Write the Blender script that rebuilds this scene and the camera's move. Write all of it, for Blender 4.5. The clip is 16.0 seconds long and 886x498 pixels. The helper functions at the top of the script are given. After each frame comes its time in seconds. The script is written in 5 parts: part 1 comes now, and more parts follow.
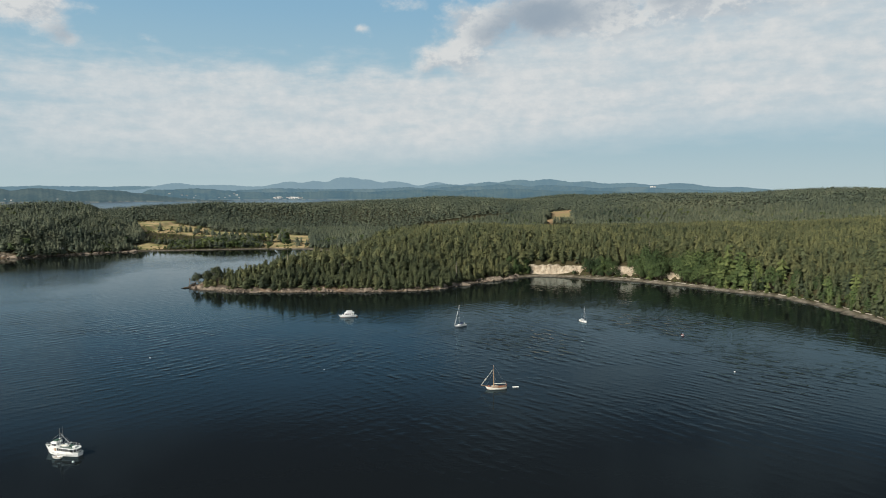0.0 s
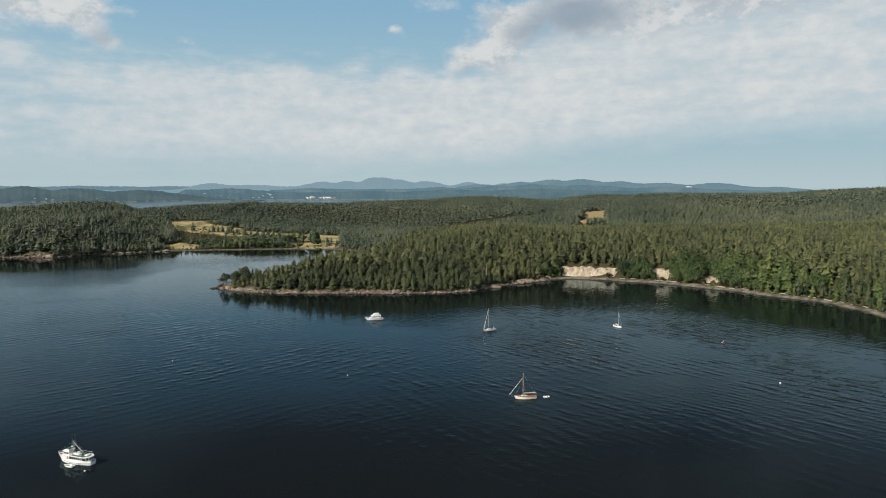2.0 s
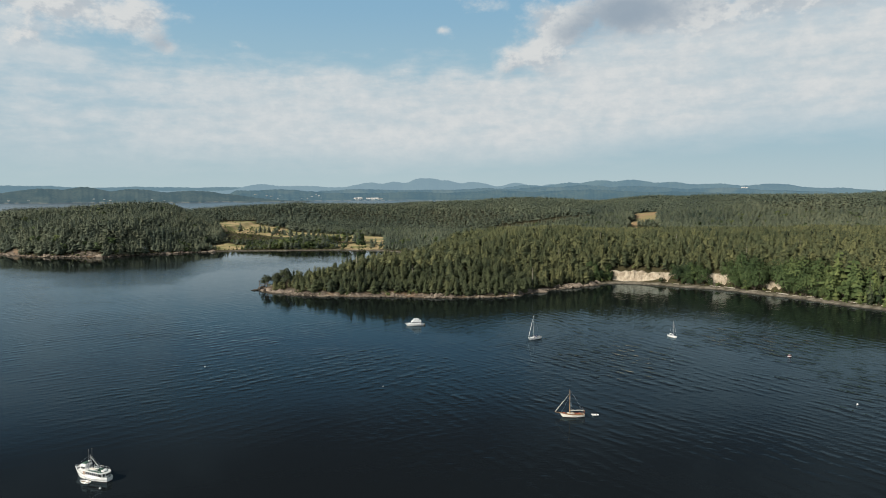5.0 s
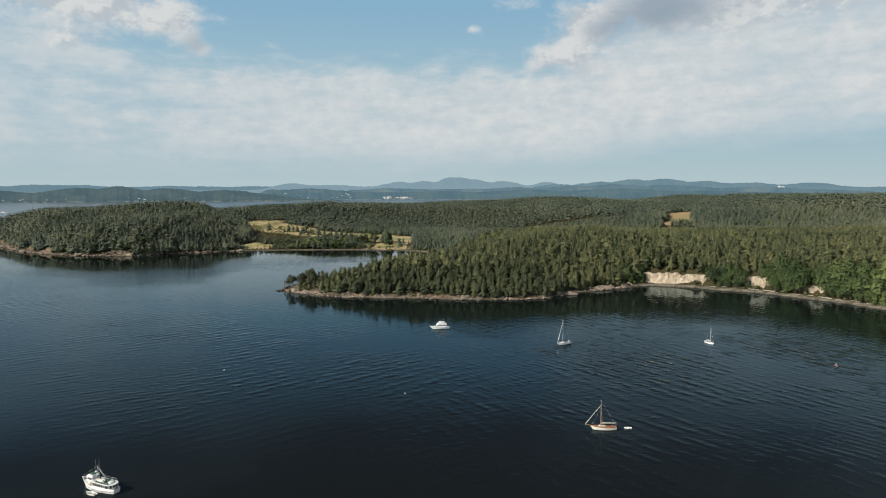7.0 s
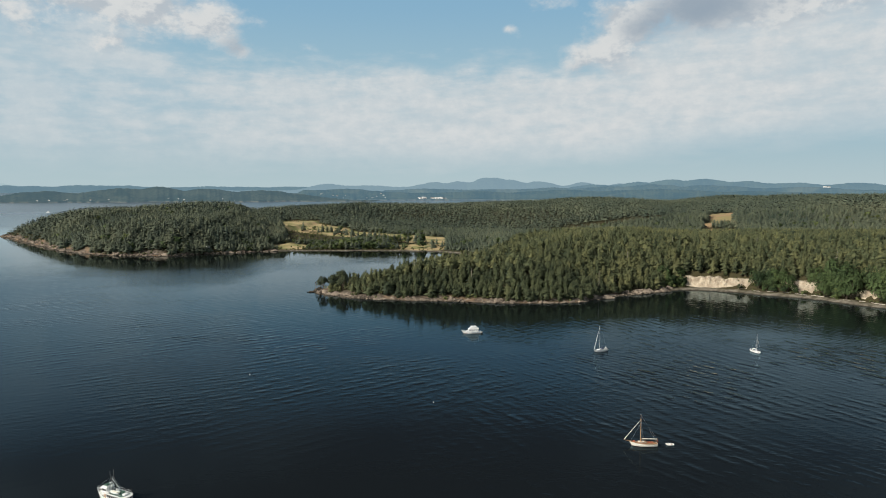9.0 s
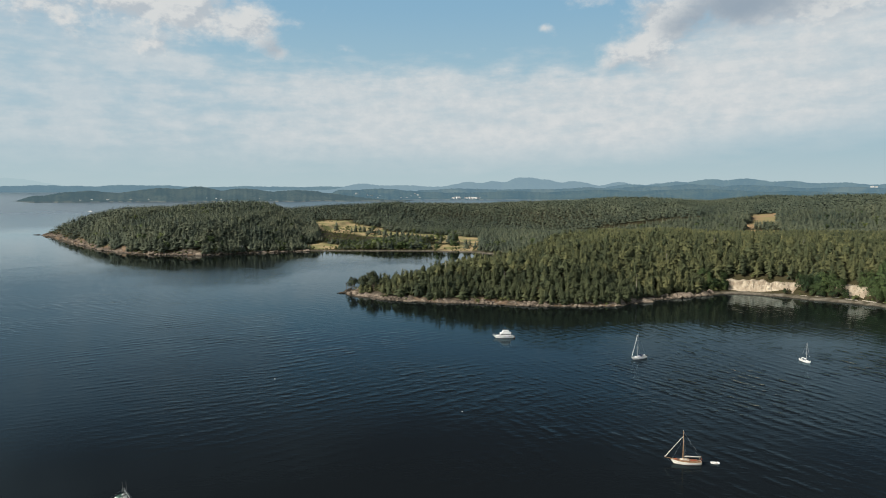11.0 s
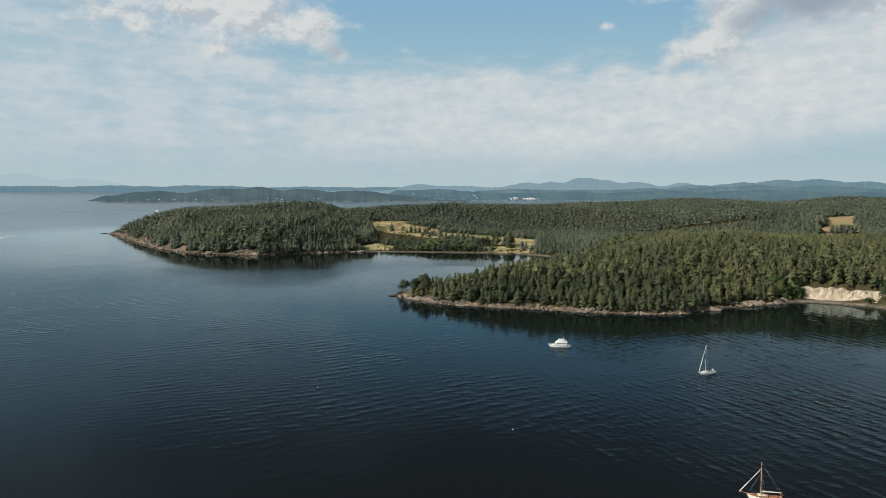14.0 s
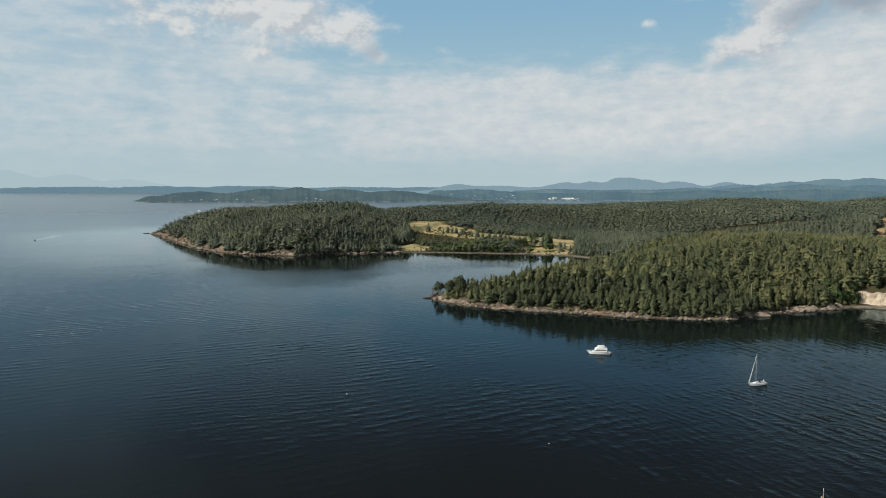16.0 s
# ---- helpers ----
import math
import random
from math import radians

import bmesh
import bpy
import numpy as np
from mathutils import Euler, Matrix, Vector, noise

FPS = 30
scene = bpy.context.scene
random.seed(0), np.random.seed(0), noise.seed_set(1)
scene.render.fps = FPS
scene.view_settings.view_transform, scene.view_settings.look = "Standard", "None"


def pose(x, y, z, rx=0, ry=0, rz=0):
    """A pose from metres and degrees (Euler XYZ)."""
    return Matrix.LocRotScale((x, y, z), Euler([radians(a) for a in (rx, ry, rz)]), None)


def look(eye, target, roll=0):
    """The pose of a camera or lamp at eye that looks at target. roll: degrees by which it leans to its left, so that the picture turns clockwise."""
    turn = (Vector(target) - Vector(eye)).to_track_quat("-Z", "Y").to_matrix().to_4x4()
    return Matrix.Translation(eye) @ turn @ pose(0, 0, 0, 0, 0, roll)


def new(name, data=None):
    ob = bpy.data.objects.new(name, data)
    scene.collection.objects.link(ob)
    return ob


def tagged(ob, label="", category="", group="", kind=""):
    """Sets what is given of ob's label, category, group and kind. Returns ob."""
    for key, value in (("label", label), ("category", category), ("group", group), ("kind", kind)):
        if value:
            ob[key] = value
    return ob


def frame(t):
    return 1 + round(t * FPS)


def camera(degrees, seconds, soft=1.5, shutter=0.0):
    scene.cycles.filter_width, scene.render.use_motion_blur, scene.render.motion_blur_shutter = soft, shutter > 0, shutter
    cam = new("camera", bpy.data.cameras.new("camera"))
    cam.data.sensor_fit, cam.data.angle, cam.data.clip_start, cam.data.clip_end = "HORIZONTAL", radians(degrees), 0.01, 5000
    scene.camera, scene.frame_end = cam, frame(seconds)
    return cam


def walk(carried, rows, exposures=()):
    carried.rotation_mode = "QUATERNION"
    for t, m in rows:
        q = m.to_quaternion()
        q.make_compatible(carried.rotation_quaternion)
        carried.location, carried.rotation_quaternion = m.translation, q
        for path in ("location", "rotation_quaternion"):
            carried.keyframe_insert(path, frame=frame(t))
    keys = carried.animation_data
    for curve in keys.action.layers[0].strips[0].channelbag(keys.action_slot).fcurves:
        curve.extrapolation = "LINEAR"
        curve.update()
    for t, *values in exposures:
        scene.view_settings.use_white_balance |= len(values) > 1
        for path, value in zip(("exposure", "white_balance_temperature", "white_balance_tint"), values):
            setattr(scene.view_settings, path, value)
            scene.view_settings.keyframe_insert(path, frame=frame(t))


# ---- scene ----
cam = camera(65.1, 16.0, soft=1.0)
PATH = [
    (0, (-0.338, -4.356, 86.356), (-0.339, -2.364, 86.185), 0.0),
    (0.5, (0.189, -1.181, 86.418), (0.166, 0.812, 86.247), 0.0),
    (1, (0.698, 2.288, 86.313), (0.651, 4.28, 86.142), 0.0),
    (1.5, (1.163, 5.431, 86.245), (1.092, 7.422, 86.074), 0.0),
    (2, (1.53, 8.344, 86.335), (1.437, 10.334, 86.164), 0.0),
    (2.5, (1.967, 11.508, 86.356), (1.851, 13.497, 86.185), 0.0),
    (3, (2.322, 14.738, 86.367), (2.183, 16.726, 86.196), -0.0),
    (3.5, (2.736, 18.132, 86.342), (2.574, 20.118, 86.171), 0.0),
    (4, (2.912, 21.206, 86.241), (2.728, 23.19, 86.071), 0.0),
    (6.5, (3.422, 37.351, 86.272), (3.129, 39.322, 86.102), 0.0),
    (7, (3.576, 40.529, 86.334), (3.263, 42.497, 86.163), -0.0),
    (7.5, (3.811, 43.719, 86.287), (3.476, 45.684, 86.117), -0.0),
    (8, (3.9, 46.769, 86.277), (3.542, 48.729, 86.106), -0.0),
    (8.5, (3.528, 49.892, 86.383), (3.145, 51.848, 86.214), 0.0),
    (9, (3.285, 52.846, 86.387), (2.873, 54.796, 86.217), 0.0),
    (11.5, (2.243, 68.227, 86.256), (1.708, 70.147, 86.087), 0.0),
    (12, (2.087, 71.006, 86.133), (1.522, 72.918, 85.965), 0.0),
    (12.5, (1.724, 73.728, 86.248), (1.132, 75.63, 86.079), 0.1),
    (13, (1.358, 76.871, 86.393), (0.739, 78.765, 86.224), 0.1),
    (13.5, (0.905, 80.25, 86.453), (0.262, 82.137, 86.284), 0.1),
    (14, (0.25, 83.386, 86.352), (-0.416, 85.265, 86.183), 0.1),
    (14.5, (-0.364, 86.385, 86.284), (-1.054, 88.255, 86.115), 0.1),
    (15, (-0.839, 89.488, 86.427), (-1.555, 91.348, 86.259), 0.1),
    (15.5, (-1.372, 92.481, 86.44), (-2.115, 94.33, 86.272), 0.1),
    (16, (-2.09, 95.543, 86.441), (-2.858, 97.382, 86.272), 0.0),
]
walk(cam, [(t, look(eye, target, roll)) for t, eye, target, roll in PATH])

# ---- light: low sun from the left and behind, broken cloud over a blue sky ----
SUN_AZ, SUN_EL = radians(-128), radians(34)
SKY = 0.05
to_sun = Vector((math.sin(SUN_AZ) * math.cos(SUN_EL), math.cos(SUN_AZ) * math.cos(SUN_EL), math.sin(SUN_EL)))
sun_data = bpy.data.lights.new("sun", "SUN")
sun_data.energy, sun_data.angle, sun_data.color = 5.0, radians(0.6), (1.0, 0.93, 0.82)
sun = new("sun", sun_data)
sun.matrix_world = look((0, 0, 900), Vector((0, 0, 900)) - to_sun)
scene.view_settings.exposure = 0.0


class Graph:
    """Short way to write node trees."""

    def __init__(self, tree):
        self.tree = tree

    def add(self, kind, ins=None, **props):
        n = self.tree.nodes.new(kind)
        for k, v in props.items():
            setattr(n, k, v)
        for k, v in (ins or {}).items():
            self.put(n.inputs[k], v)
        return n

    def put(self, socket, v):
        if isinstance(v, bpy.types.NodeSocket):
            self.tree.links.new(v, socket)
        elif isinstance(v, bpy.types.Node):
            self.tree.links.new(v.outputs[0], socket)
        else:
            socket.default_value = v

    def math(self, op, a, b=0.0, c=0.0, clamp=False):
        return self.add("ShaderNodeMath", {0: a, 1: b, 2: c}, operation=op, use_clamp=clamp).outputs[0]

    def span(self, v, a, b, lo=0.0, hi=1.0):
        """Smooth step of v from a..b to lo..hi."""
        return self.add("ShaderNodeMapRange", {0: v, 1: a, 2: b, 3: lo, 4: hi}, interpolation_type="SMOOTHSTEP").outputs[0]

    def noise(self, vec, scale, detail=4.0, rough=0.55):
        return self.add("ShaderNodeTexNoise", {"Vector": vec, "Scale": scale, "Detail": detail, "Roughness": rough}).outputs["Fac"]

    def mix(self, fac, a, b):
        n = self.add("ShaderNodeMix", data_type="RGBA")
        self.put(n.inputs[0], fac), self.put(n.inputs[6], a), self.put(n.inputs[7], b)
        return n.outputs[2]


world = bpy.data.worlds.new("sky")
scene.world = world
world.use_nodes = True
world.node_tree.nodes.clear()
g = Graph(world.node_tree)
sky = g.add("ShaderNodeTexSky", sky_type="NISHITA", sun_disc=False, sun_elevation=SUN_EL, sun_rotation=SUN_AZ, air_density=1.0, dust_density=0.6, ozone_density=2.0)
way = g.add("ShaderNodeTexCoord").outputs["Generated"]
axes = g.add("ShaderNodeSeparateXYZ", {0: way})
az = g.math("MULTIPLY", g.math("ARCTAN2", axes.outputs[0], axes.outputs[1]), 57.2958)
el = g.math("MULTIPLY", g.math("ARCSINE", axes.outputs[2]), 57.2958)
# the cloud layer lies flat overhead: directions are carried onto a plane
lift = g.math("ADD", g.math("MAXIMUM", axes.outputs[2], 0.0), 0.07)
plane = g.add("ShaderNodeCombineXYZ", {0: g.math("DIVIDE", axes.outputs[0], lift), 1: g.math("DIVIDE", axes.outputs[1], lift), 2: 0.0})
flat = g.add("ShaderNodeCombineXYZ", {0: az, 1: g.math("MULTIPLY", el, 1.5), 2: 3.0})
above = g.add("ShaderNodeCombineXYZ", {0: g.math("ADD", az, -0.45), 1: g.math("MULTIPLY", g.math("ADD", el, 0.55), 1.5), 2: 3.0})
long = g.add("ShaderNodeCombineXYZ", {0: g.math("MULTIPLY", az, 0.36), 1: g.math("ADD", g.math("MULTIPLY", el, 1.5), g.math("MULTIPLY", az, -0.03)), 2: 8.0})
big = g.noise(plane, 0.55, 5.0, 0.6)
streak = g.noise(long, 0.62, 7.0, 0.58)
puff, puff_up = g.noise(flat, 0.30, 8.0, 0.62), g.noise(above, 0.30, 8.0, 0.62)
broad = g.noise(flat, 0.085, 4.0, 0.55)
fine = g.noise(flat, 0.9, 6.0, 0.62)
curl = g.math("MULTIPLY", g.math("SUBTRACT", puff, 0.5), 2.0)


def lump(a0, e0, wide, high):
    """A soft mound of cloud at a bearing and height."""
    u = g.math("DIVIDE", g.math("SUBTRACT", az, a0), wide)
    v = g.math("DIVIDE", g.math("SUBTRACT", el, e0), high)
    return g.math("POWER", 2.718, g.math("MULTIPLY", g.math("ADD", g.math("MULTIPLY", u, u), g.math("MULTIPLY", v, v)), -1.0))


def mounds(rows):
    total = 0.0
    for a0, e0, wide, high, much in rows:
        total = g.math("ADD", total, g.math("MULTIPLY", lump(a0, e0, wide, high), much))
    return total


# veil of thin streaked cloud over the land; its ragged upper edge lies level and climbs at the right
top = g.math("ADD", g.span(az, -2.0, 14.0, 10.6, 18.0), g.span(az, -30.0, -44.0, 0.0, 7.0))
top = g.math("ADD", top, g.math("ADD", g.math("MULTIPLY", curl, 1.3), g.math("MULTIPLY", g.math("SUBTRACT", streak, 0.5), 3.4)))
foot = g.math("ADD", g.span(az, -8.0, 26.0, 1.0, 3.4), g.math("MULTIPLY", g.math("SUBTRACT", streak, 0.5), 3.0))
veil = g.math("MULTIPLY", g.span(g.math("SUBTRACT", el, foot), -0.3, 3.2), g.span(g.math("SUBTRACT", top, el), -0.4, 2.6))
thin = g.math("ADD", g.math("MULTIPLY", streak, 0.40), g.math("ADD", g.math("MULTIPLY", puff, 0.30), g.math("ADD", g.math("MULTIPLY", big, 0.12), g.math("MULTIPLY", broad, 0.18))))
veil = g.math("MULTIPLY", veil, g.math("MULTIPLY", g.span(thin, 0.38, 0.56, g.span(az, -14.0, -34.0, 0.70, 0.42), 1.0), g.span(az, -58.0, 0.0, 0.62, 1.0)))
# heaped clouds: one with a hanging tail at the left, one below a grey base at the right, a stray puff in the blue between
heap = mounds(((1.2, 10.9, 3.2, 1.6, 0.66), (-1.6, 9.8, 1.5, 1.2, 0.38), (2.4, 9.0, 1.8, 0.8, 0.34), (9.0, 13.6, 7.0, 2.4, 0.9), (2.4, 13.2, 2.0, 1.2, 0.5),
               (22.0, 13.6, 9.0, 2.4, 0.62), (-36.0, 13.6, 7.0, 2.0, 0.80), (-30.0, 12.2, 2.6, 1.6, 0.50), (-28.0, 10.6, 1.0, 0.8, 0.42), (-36.5, 10.5, 3.6, 1.1, 0.40),
               (-46.0, 12.2, 7.0, 4.0, 0.45), (-6.8, 12.65, 0.6, 0.36, 0.55), (-3.6, 14.6, 2.4, 0.7, 0.30), (-22.5, 11.2, 1.4, 0.5, 0.28), (-16.0, 14.2, 0.8, 0.4, 0.22)))
heap = g.span(g.math("ADD", heap, g.math("ADD", g.math("MULTIPLY", curl, 0.62), g.math("MULTIPLY", g.math("SUBTRACT", fine, 0.5), 0.35))), 0.20, 0.74)
heap = g.math("MULTIPLY", heap, g.span(el, 7.5, 9.0))
# overhead, out of view, a thinner broken cloud is added for the water to reflect
lofty = g.math("MULTIPLY", g.span(g.math("ADD", big, g.math("MULTIPLY", curl, 0.05)), 0.48, 0.62, 0.0, 0.55), g.span(el, 15.5, 18.0))
dens = g.math("MULTIPLY", g.math("MAXIMUM", veil, heap, clamp=True), g.span(g.math("ADD", el, g.math("MULTIPLY", curl, 1.5)), 18.5, 15.6, 0.0, 0.95))
dens = g.math("MAXIMUM", dens, lofty)
white = g.mix(g.span(fine, 0.30, 0.70), (12.0, 12.8, 13.2, 1), (13.8, 14.1, 14.1, 1))
white = g.mix(g.span(thin, 0.40, 0.60), g.mix(0.36, white, (9.8, 11.4, 12.2, 1)), white)
# heaps are lit on their upper left and grey below
lit = g.span(g.math("SUBTRACT", puff, puff_up), -0.10, 0.08)
body = g.mix(lit, (9.0, 9.9, 10.8, 1), (14.0, 14.1, 13.9, 1))
white = g.mix(g.math("MULTIPLY", heap, 0.8), white, body)
dim = mounds(((3.8, 12.2, 2.6, 1.0, 0.5), (8.2, 13.6, 5.0, 1.9, 1.0), (18.0, 14.6, 4.0, 1.2, 0.65), (25.0, 13.0, 2.4, 0.9, 0.36), (-28.2, 11.0, 1.5, 1.1, 0.55), (-0.6, 9.5, 1.6, 0.7, 0.48), (3.2, 9.6, 1.0, 0.6, 0.22)))
slab = g.span(g.math("ADD", dim, g.math("MULTIPLY", curl, 0.55)), 0.15, 1.05)
cloud = g.mix(g.math("MULTIPLY", slab, 0.95), white, (6.0, 7.3, 8.7, 1))
blue = g.mix(g.span(el, 9.0, 15.5), (7.0, 10.8, 13.0, 1), (5.2, 9.4, 12.9, 1))
# above the view the blue is darkened so that the water reflects darker
clear = g.mix(g.span(el, 15.5, 19.5, 0.88, 0.0), g.mix(0.6, sky, (0.8, 1.5, 2.3, 1)), blue)
air = g.mix(g.span(el, 8.0, -0.5, 0.0, 0.92), clear, g.mix(g.span(el, 0.0, 4.5), (9.1, 11.3, 11.8, 1), (8.0, 10.4, 11.2, 1)))
done = g.mix(dens, air, cloud)
shade = g.add("ShaderNodeBackground", {"Color": done, "Strength": SKY})
g.tree.links.new(shade.outputs[0], g.add("ShaderNodeOutputWorld").inputs[0])


# ---- materials ----
def material(name, rough=0.6, metal=0.0, spec=0.4):
    m = bpy.data.materials.new(name)
    m.use_nodes = True
    gr = Graph(m.node_tree)
    shader = m.node_tree.nodes["Principled BSDF"]
    shader.inputs["Roughness"].default_value, shader.inputs["Metallic"].default_value = rough, metal
    shader.inputs["Specular IOR Level"].default_value = spec
    return m, gr, shader


def bump(gr, shader, height, dist, strength=1.0):
    b = gr.add("ShaderNodeBump", {"Height": height, "Distance": dist, "Strength": strength})
    gr.put(shader.inputs["Normal"], b.outputs[0])


def plain(name, colour, rough=0.5, metal=0.0, vary=0.15, size=1.2, spec=0.4):
    """Paint, wood, cloth: one colour, worn at two scales."""
    m, gr, shader = material(name, rough, metal, spec)
    at = gr.add("ShaderNodeTexCoord").outputs["Object"]
    a, b = gr.noise(at, size, 4), gr.noise(at, size * 9, 3)
    k = gr.math("ADD", gr.math("MULTIPLY", a, 0.65), gr.math("MULTIPLY", b, 0.35))
    lo = tuple(c * (1 - vary) for c in colour) + (1,)
    hi = tuple(min(1, c * (1 + vary)) for c in colour) + (1,)
    gr.put(shader.inputs["Base Color"], gr.mix(gr.span(k, 0.3, 0.7), lo, hi))
    gr.put(shader.inputs["Roughness"], gr.span(b, 0.3, 0.7, max(0.04, rough - 0.08), min(1, rough + 0.1)))
    bump(gr, shader, b, 0.01, 0.3)
    return m


def leaf(name, dark, mid, light, grain=0.22, rough=0.55, stands=1.1):
    """Foliage: each tree its own tone, each spray a little lighter or darker."""
    m, gr, shader = material(name, 0.75, 0.0, 0.15)
    tone = gr.add("ShaderNodeAttribute", attribute_name="tone").outputs["Fac"]
    tone = gr.math("ADD", tone, gr.math("MULTIPLY", gr.add("ShaderNodeObjectInfo").outputs["Random"], 0.7))
    isle = gr.add("ShaderNodeNewGeometry").outputs["Random Per Island"]
    at = gr.add("ShaderNodeNewGeometry").outputs["Position"]
    stand = gr.math("ADD", gr.math("MULTIPLY", gr.noise(at, 0.012, 3), 0.6), gr.math("MULTIPLY", gr.noise(at, 0.0032, 3), 0.4))
    k = gr.math("ADD", gr.math("MULTIPLY", tone, 0.55), gr.math("MULTIPLY", isle, grain))
    k = gr.math("ADD", k, gr.math("MULTIPLY", gr.math("SUBTRACT", stand, 0.56), stands))
    c = gr.mix(gr.span(k, 0.1, 0.5), dark + (1,), mid + (1,))
    c = gr.mix(gr.span(k, 0.5, 0.95), c, light + (1,))
    gr.put(shader.inputs["Base Color"], c)
    # sprays are turned every way: light falls on the crown as on one soft body
    out = gr.add("ShaderNodeVectorTransform", {0: gr.add("ShaderNodeAttribute", attribute_name="out").outputs["Vector"]}, vector_type="NORMAL", convert_from="OBJECT", convert_to="WORLD").outputs[0]
    own = gr.add("ShaderNodeVectorMath", {0: gr.add("ShaderNodeNewGeometry").outputs["Normal"], "Scale": rough}, operation="SCALE").outputs[0]
    both = gr.add("ShaderNodeVectorMath", {0: gr.add("ShaderNodeVectorMath", {0: out, 1: own}, operation="ADD").outputs[0]}, operation="NORMALIZE").outputs[0]
    gr.put(shader.inputs["Normal"], both)
    return m


# distant firs: haze put into the colour, tone patches stand in for ridge shading
NEEDLE_HAZED = leaf("inland_fir_needles", (0.055, 0.076, 0.058), (0.106, 0.126, 0.085), (0.165, 0.178, 0.112), 0.12, 0.35, 1.8)
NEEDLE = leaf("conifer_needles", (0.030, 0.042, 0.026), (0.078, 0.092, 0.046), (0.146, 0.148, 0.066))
LEAVES = leaf("broad_leaves", (0.027, 0.048, 0.022), (0.066, 0.098, 0.036), (0.140, 0.165, 0.058))
SCRUB = leaf("shore_scrub", (0.050, 0.066, 0.026), (0.105, 0.120, 0.044), (0.180, 0.175, 0.070))
BARK = plain("bark", (0.13, 0.10, 0.075), 0.9, vary=0.35, size=0.6)


def earth():
    m, gr, shader = material("land", 0.92, 0.0, 0.15)
    at = gr.add("ShaderNodeNewGeometry").outputs["Position"]
    mask = gr.add("ShaderNodeSeparateColor", {0: gr.add("ShaderNodeAttribute", attribute_name="cover").outputs["Color"]})
    n1, n2, n3 = gr.noise(at, 0.035, 5), gr.noise(at, 0.22, 5), gr.noise(at, 1.1, 4)
    floor = gr.mix(n2, (0.035, 0.032, 0.018, 1), (0.075, 0.065, 0.030, 1))
    grass = gr.mix(gr.span(n1, 0.36, 0.62), (0.19, 0.21, 0.08, 1), (0.50, 0.37, 0.21, 1))
    grass = gr.mix(gr.span(n2, 0.35, 0.75, 0.0, 0.5), grass, (0.42, 0.36, 0.17, 1))
    hay = gr.add("ShaderNodeAttribute", attribute_name="hay").outputs["Fac"]
    grass = gr.mix(hay, grass, gr.mix(gr.span(n1, 0.40, 0.60), (0.36, 0.245, 0.135, 1), (0.29, 0.245, 0.12, 1)))
    sand = gr.mix(gr.span(n2, 0.3, 0.7), (0.10, 0.088, 0.066, 1), (0.25, 0.225, 0.18, 1))
    rock = gr.mix(gr.span(n2, 0.32, 0.68), (0.060, 0.050, 0.040, 1), (0.175, 0.145, 0.115, 1))
    rock = gr.mix(gr.span(n1, 0.45, 0.62, 0.0, 0.55), rock, gr.mix(n2, (0.20, 0.12, 0.065, 1), (0.40, 0.26, 0.15, 1)))
    rock = gr.mix(gr.span(n3, 0.55, 0.8, 0.0, 0.5), rock, (0.42, 0.36, 0.29, 1))
    c = gr.mix(mask.outputs[0], floor, grass)
    c = gr.mix(mask.outputs[1], c, sand)
    c = gr.mix(mask.outputs[2], c, rock)
    # weed and wet stone along the tide line
    up = gr.add("ShaderNodeSeparateXYZ", {0: at}).outputs[2]
    wet = gr.span(gr.math("ADD", up, gr.math("MULTIPLY", n2, 0.5)), 0.95, 0.5)
    c = gr.mix(gr.math("MULTIPLY", wet, 0.8), c, (0.045, 0.04, 0.03, 1))
    gr.put(shader.inputs["Base Color"], c)
    bump(gr, shader, gr.math("ADD", n2, gr.math("MULTIPLY", n3, 0.4)), 0.8, 0.7)
    return m


LAND = earth()


def stone(name, lo, hi, pale):
    m, gr, shader = material(name, 0.9, 0.0, 0.2)
    at = gr.add("ShaderNodeNewGeometry").outputs["Position"]
    n1, n2 = gr.noise(at, 0.18, 5), gr.noise(at, 0.9, 5)
    c = gr.mix(gr.span(n1, 0.32, 0.68), lo + (1,), hi + (1,))
    c = gr.mix(gr.span(n2, 0.5, 0.78, 0.0, 0.7), c, pale + (1,))
    up = gr.add("ShaderNodeSeparateXYZ", {0: at}).outputs[2]
    wet = gr.span(gr.math("ADD", up, gr.math("MULTIPLY", n2, 0.6)), 1.1, 0.6)
    c = gr.mix(gr.math("MULTIPLY", wet, 0.8), c, (0.04, 0.036, 0.028, 1))
    gr.put(shader.inputs["Base Color"], c)
    bump(gr, shader, n2, 0.35, 0.8)
    return m


ROCK = stone("shore_rock", (0.12, 0.095, 0.075), (0.29, 0.235, 0.18), (0.46, 0.41, 0.34))
WET_ROCK = stone("wet_rock", (0.040, 0.034, 0.028), (0.090, 0.076, 0.060), (0.15, 0.13, 0.105))
CLAY = stone("bluff_clay", (0.32, 0.26, 0.19), (0.54, 0.46, 0.35), (0.66, 0.59, 0.47))


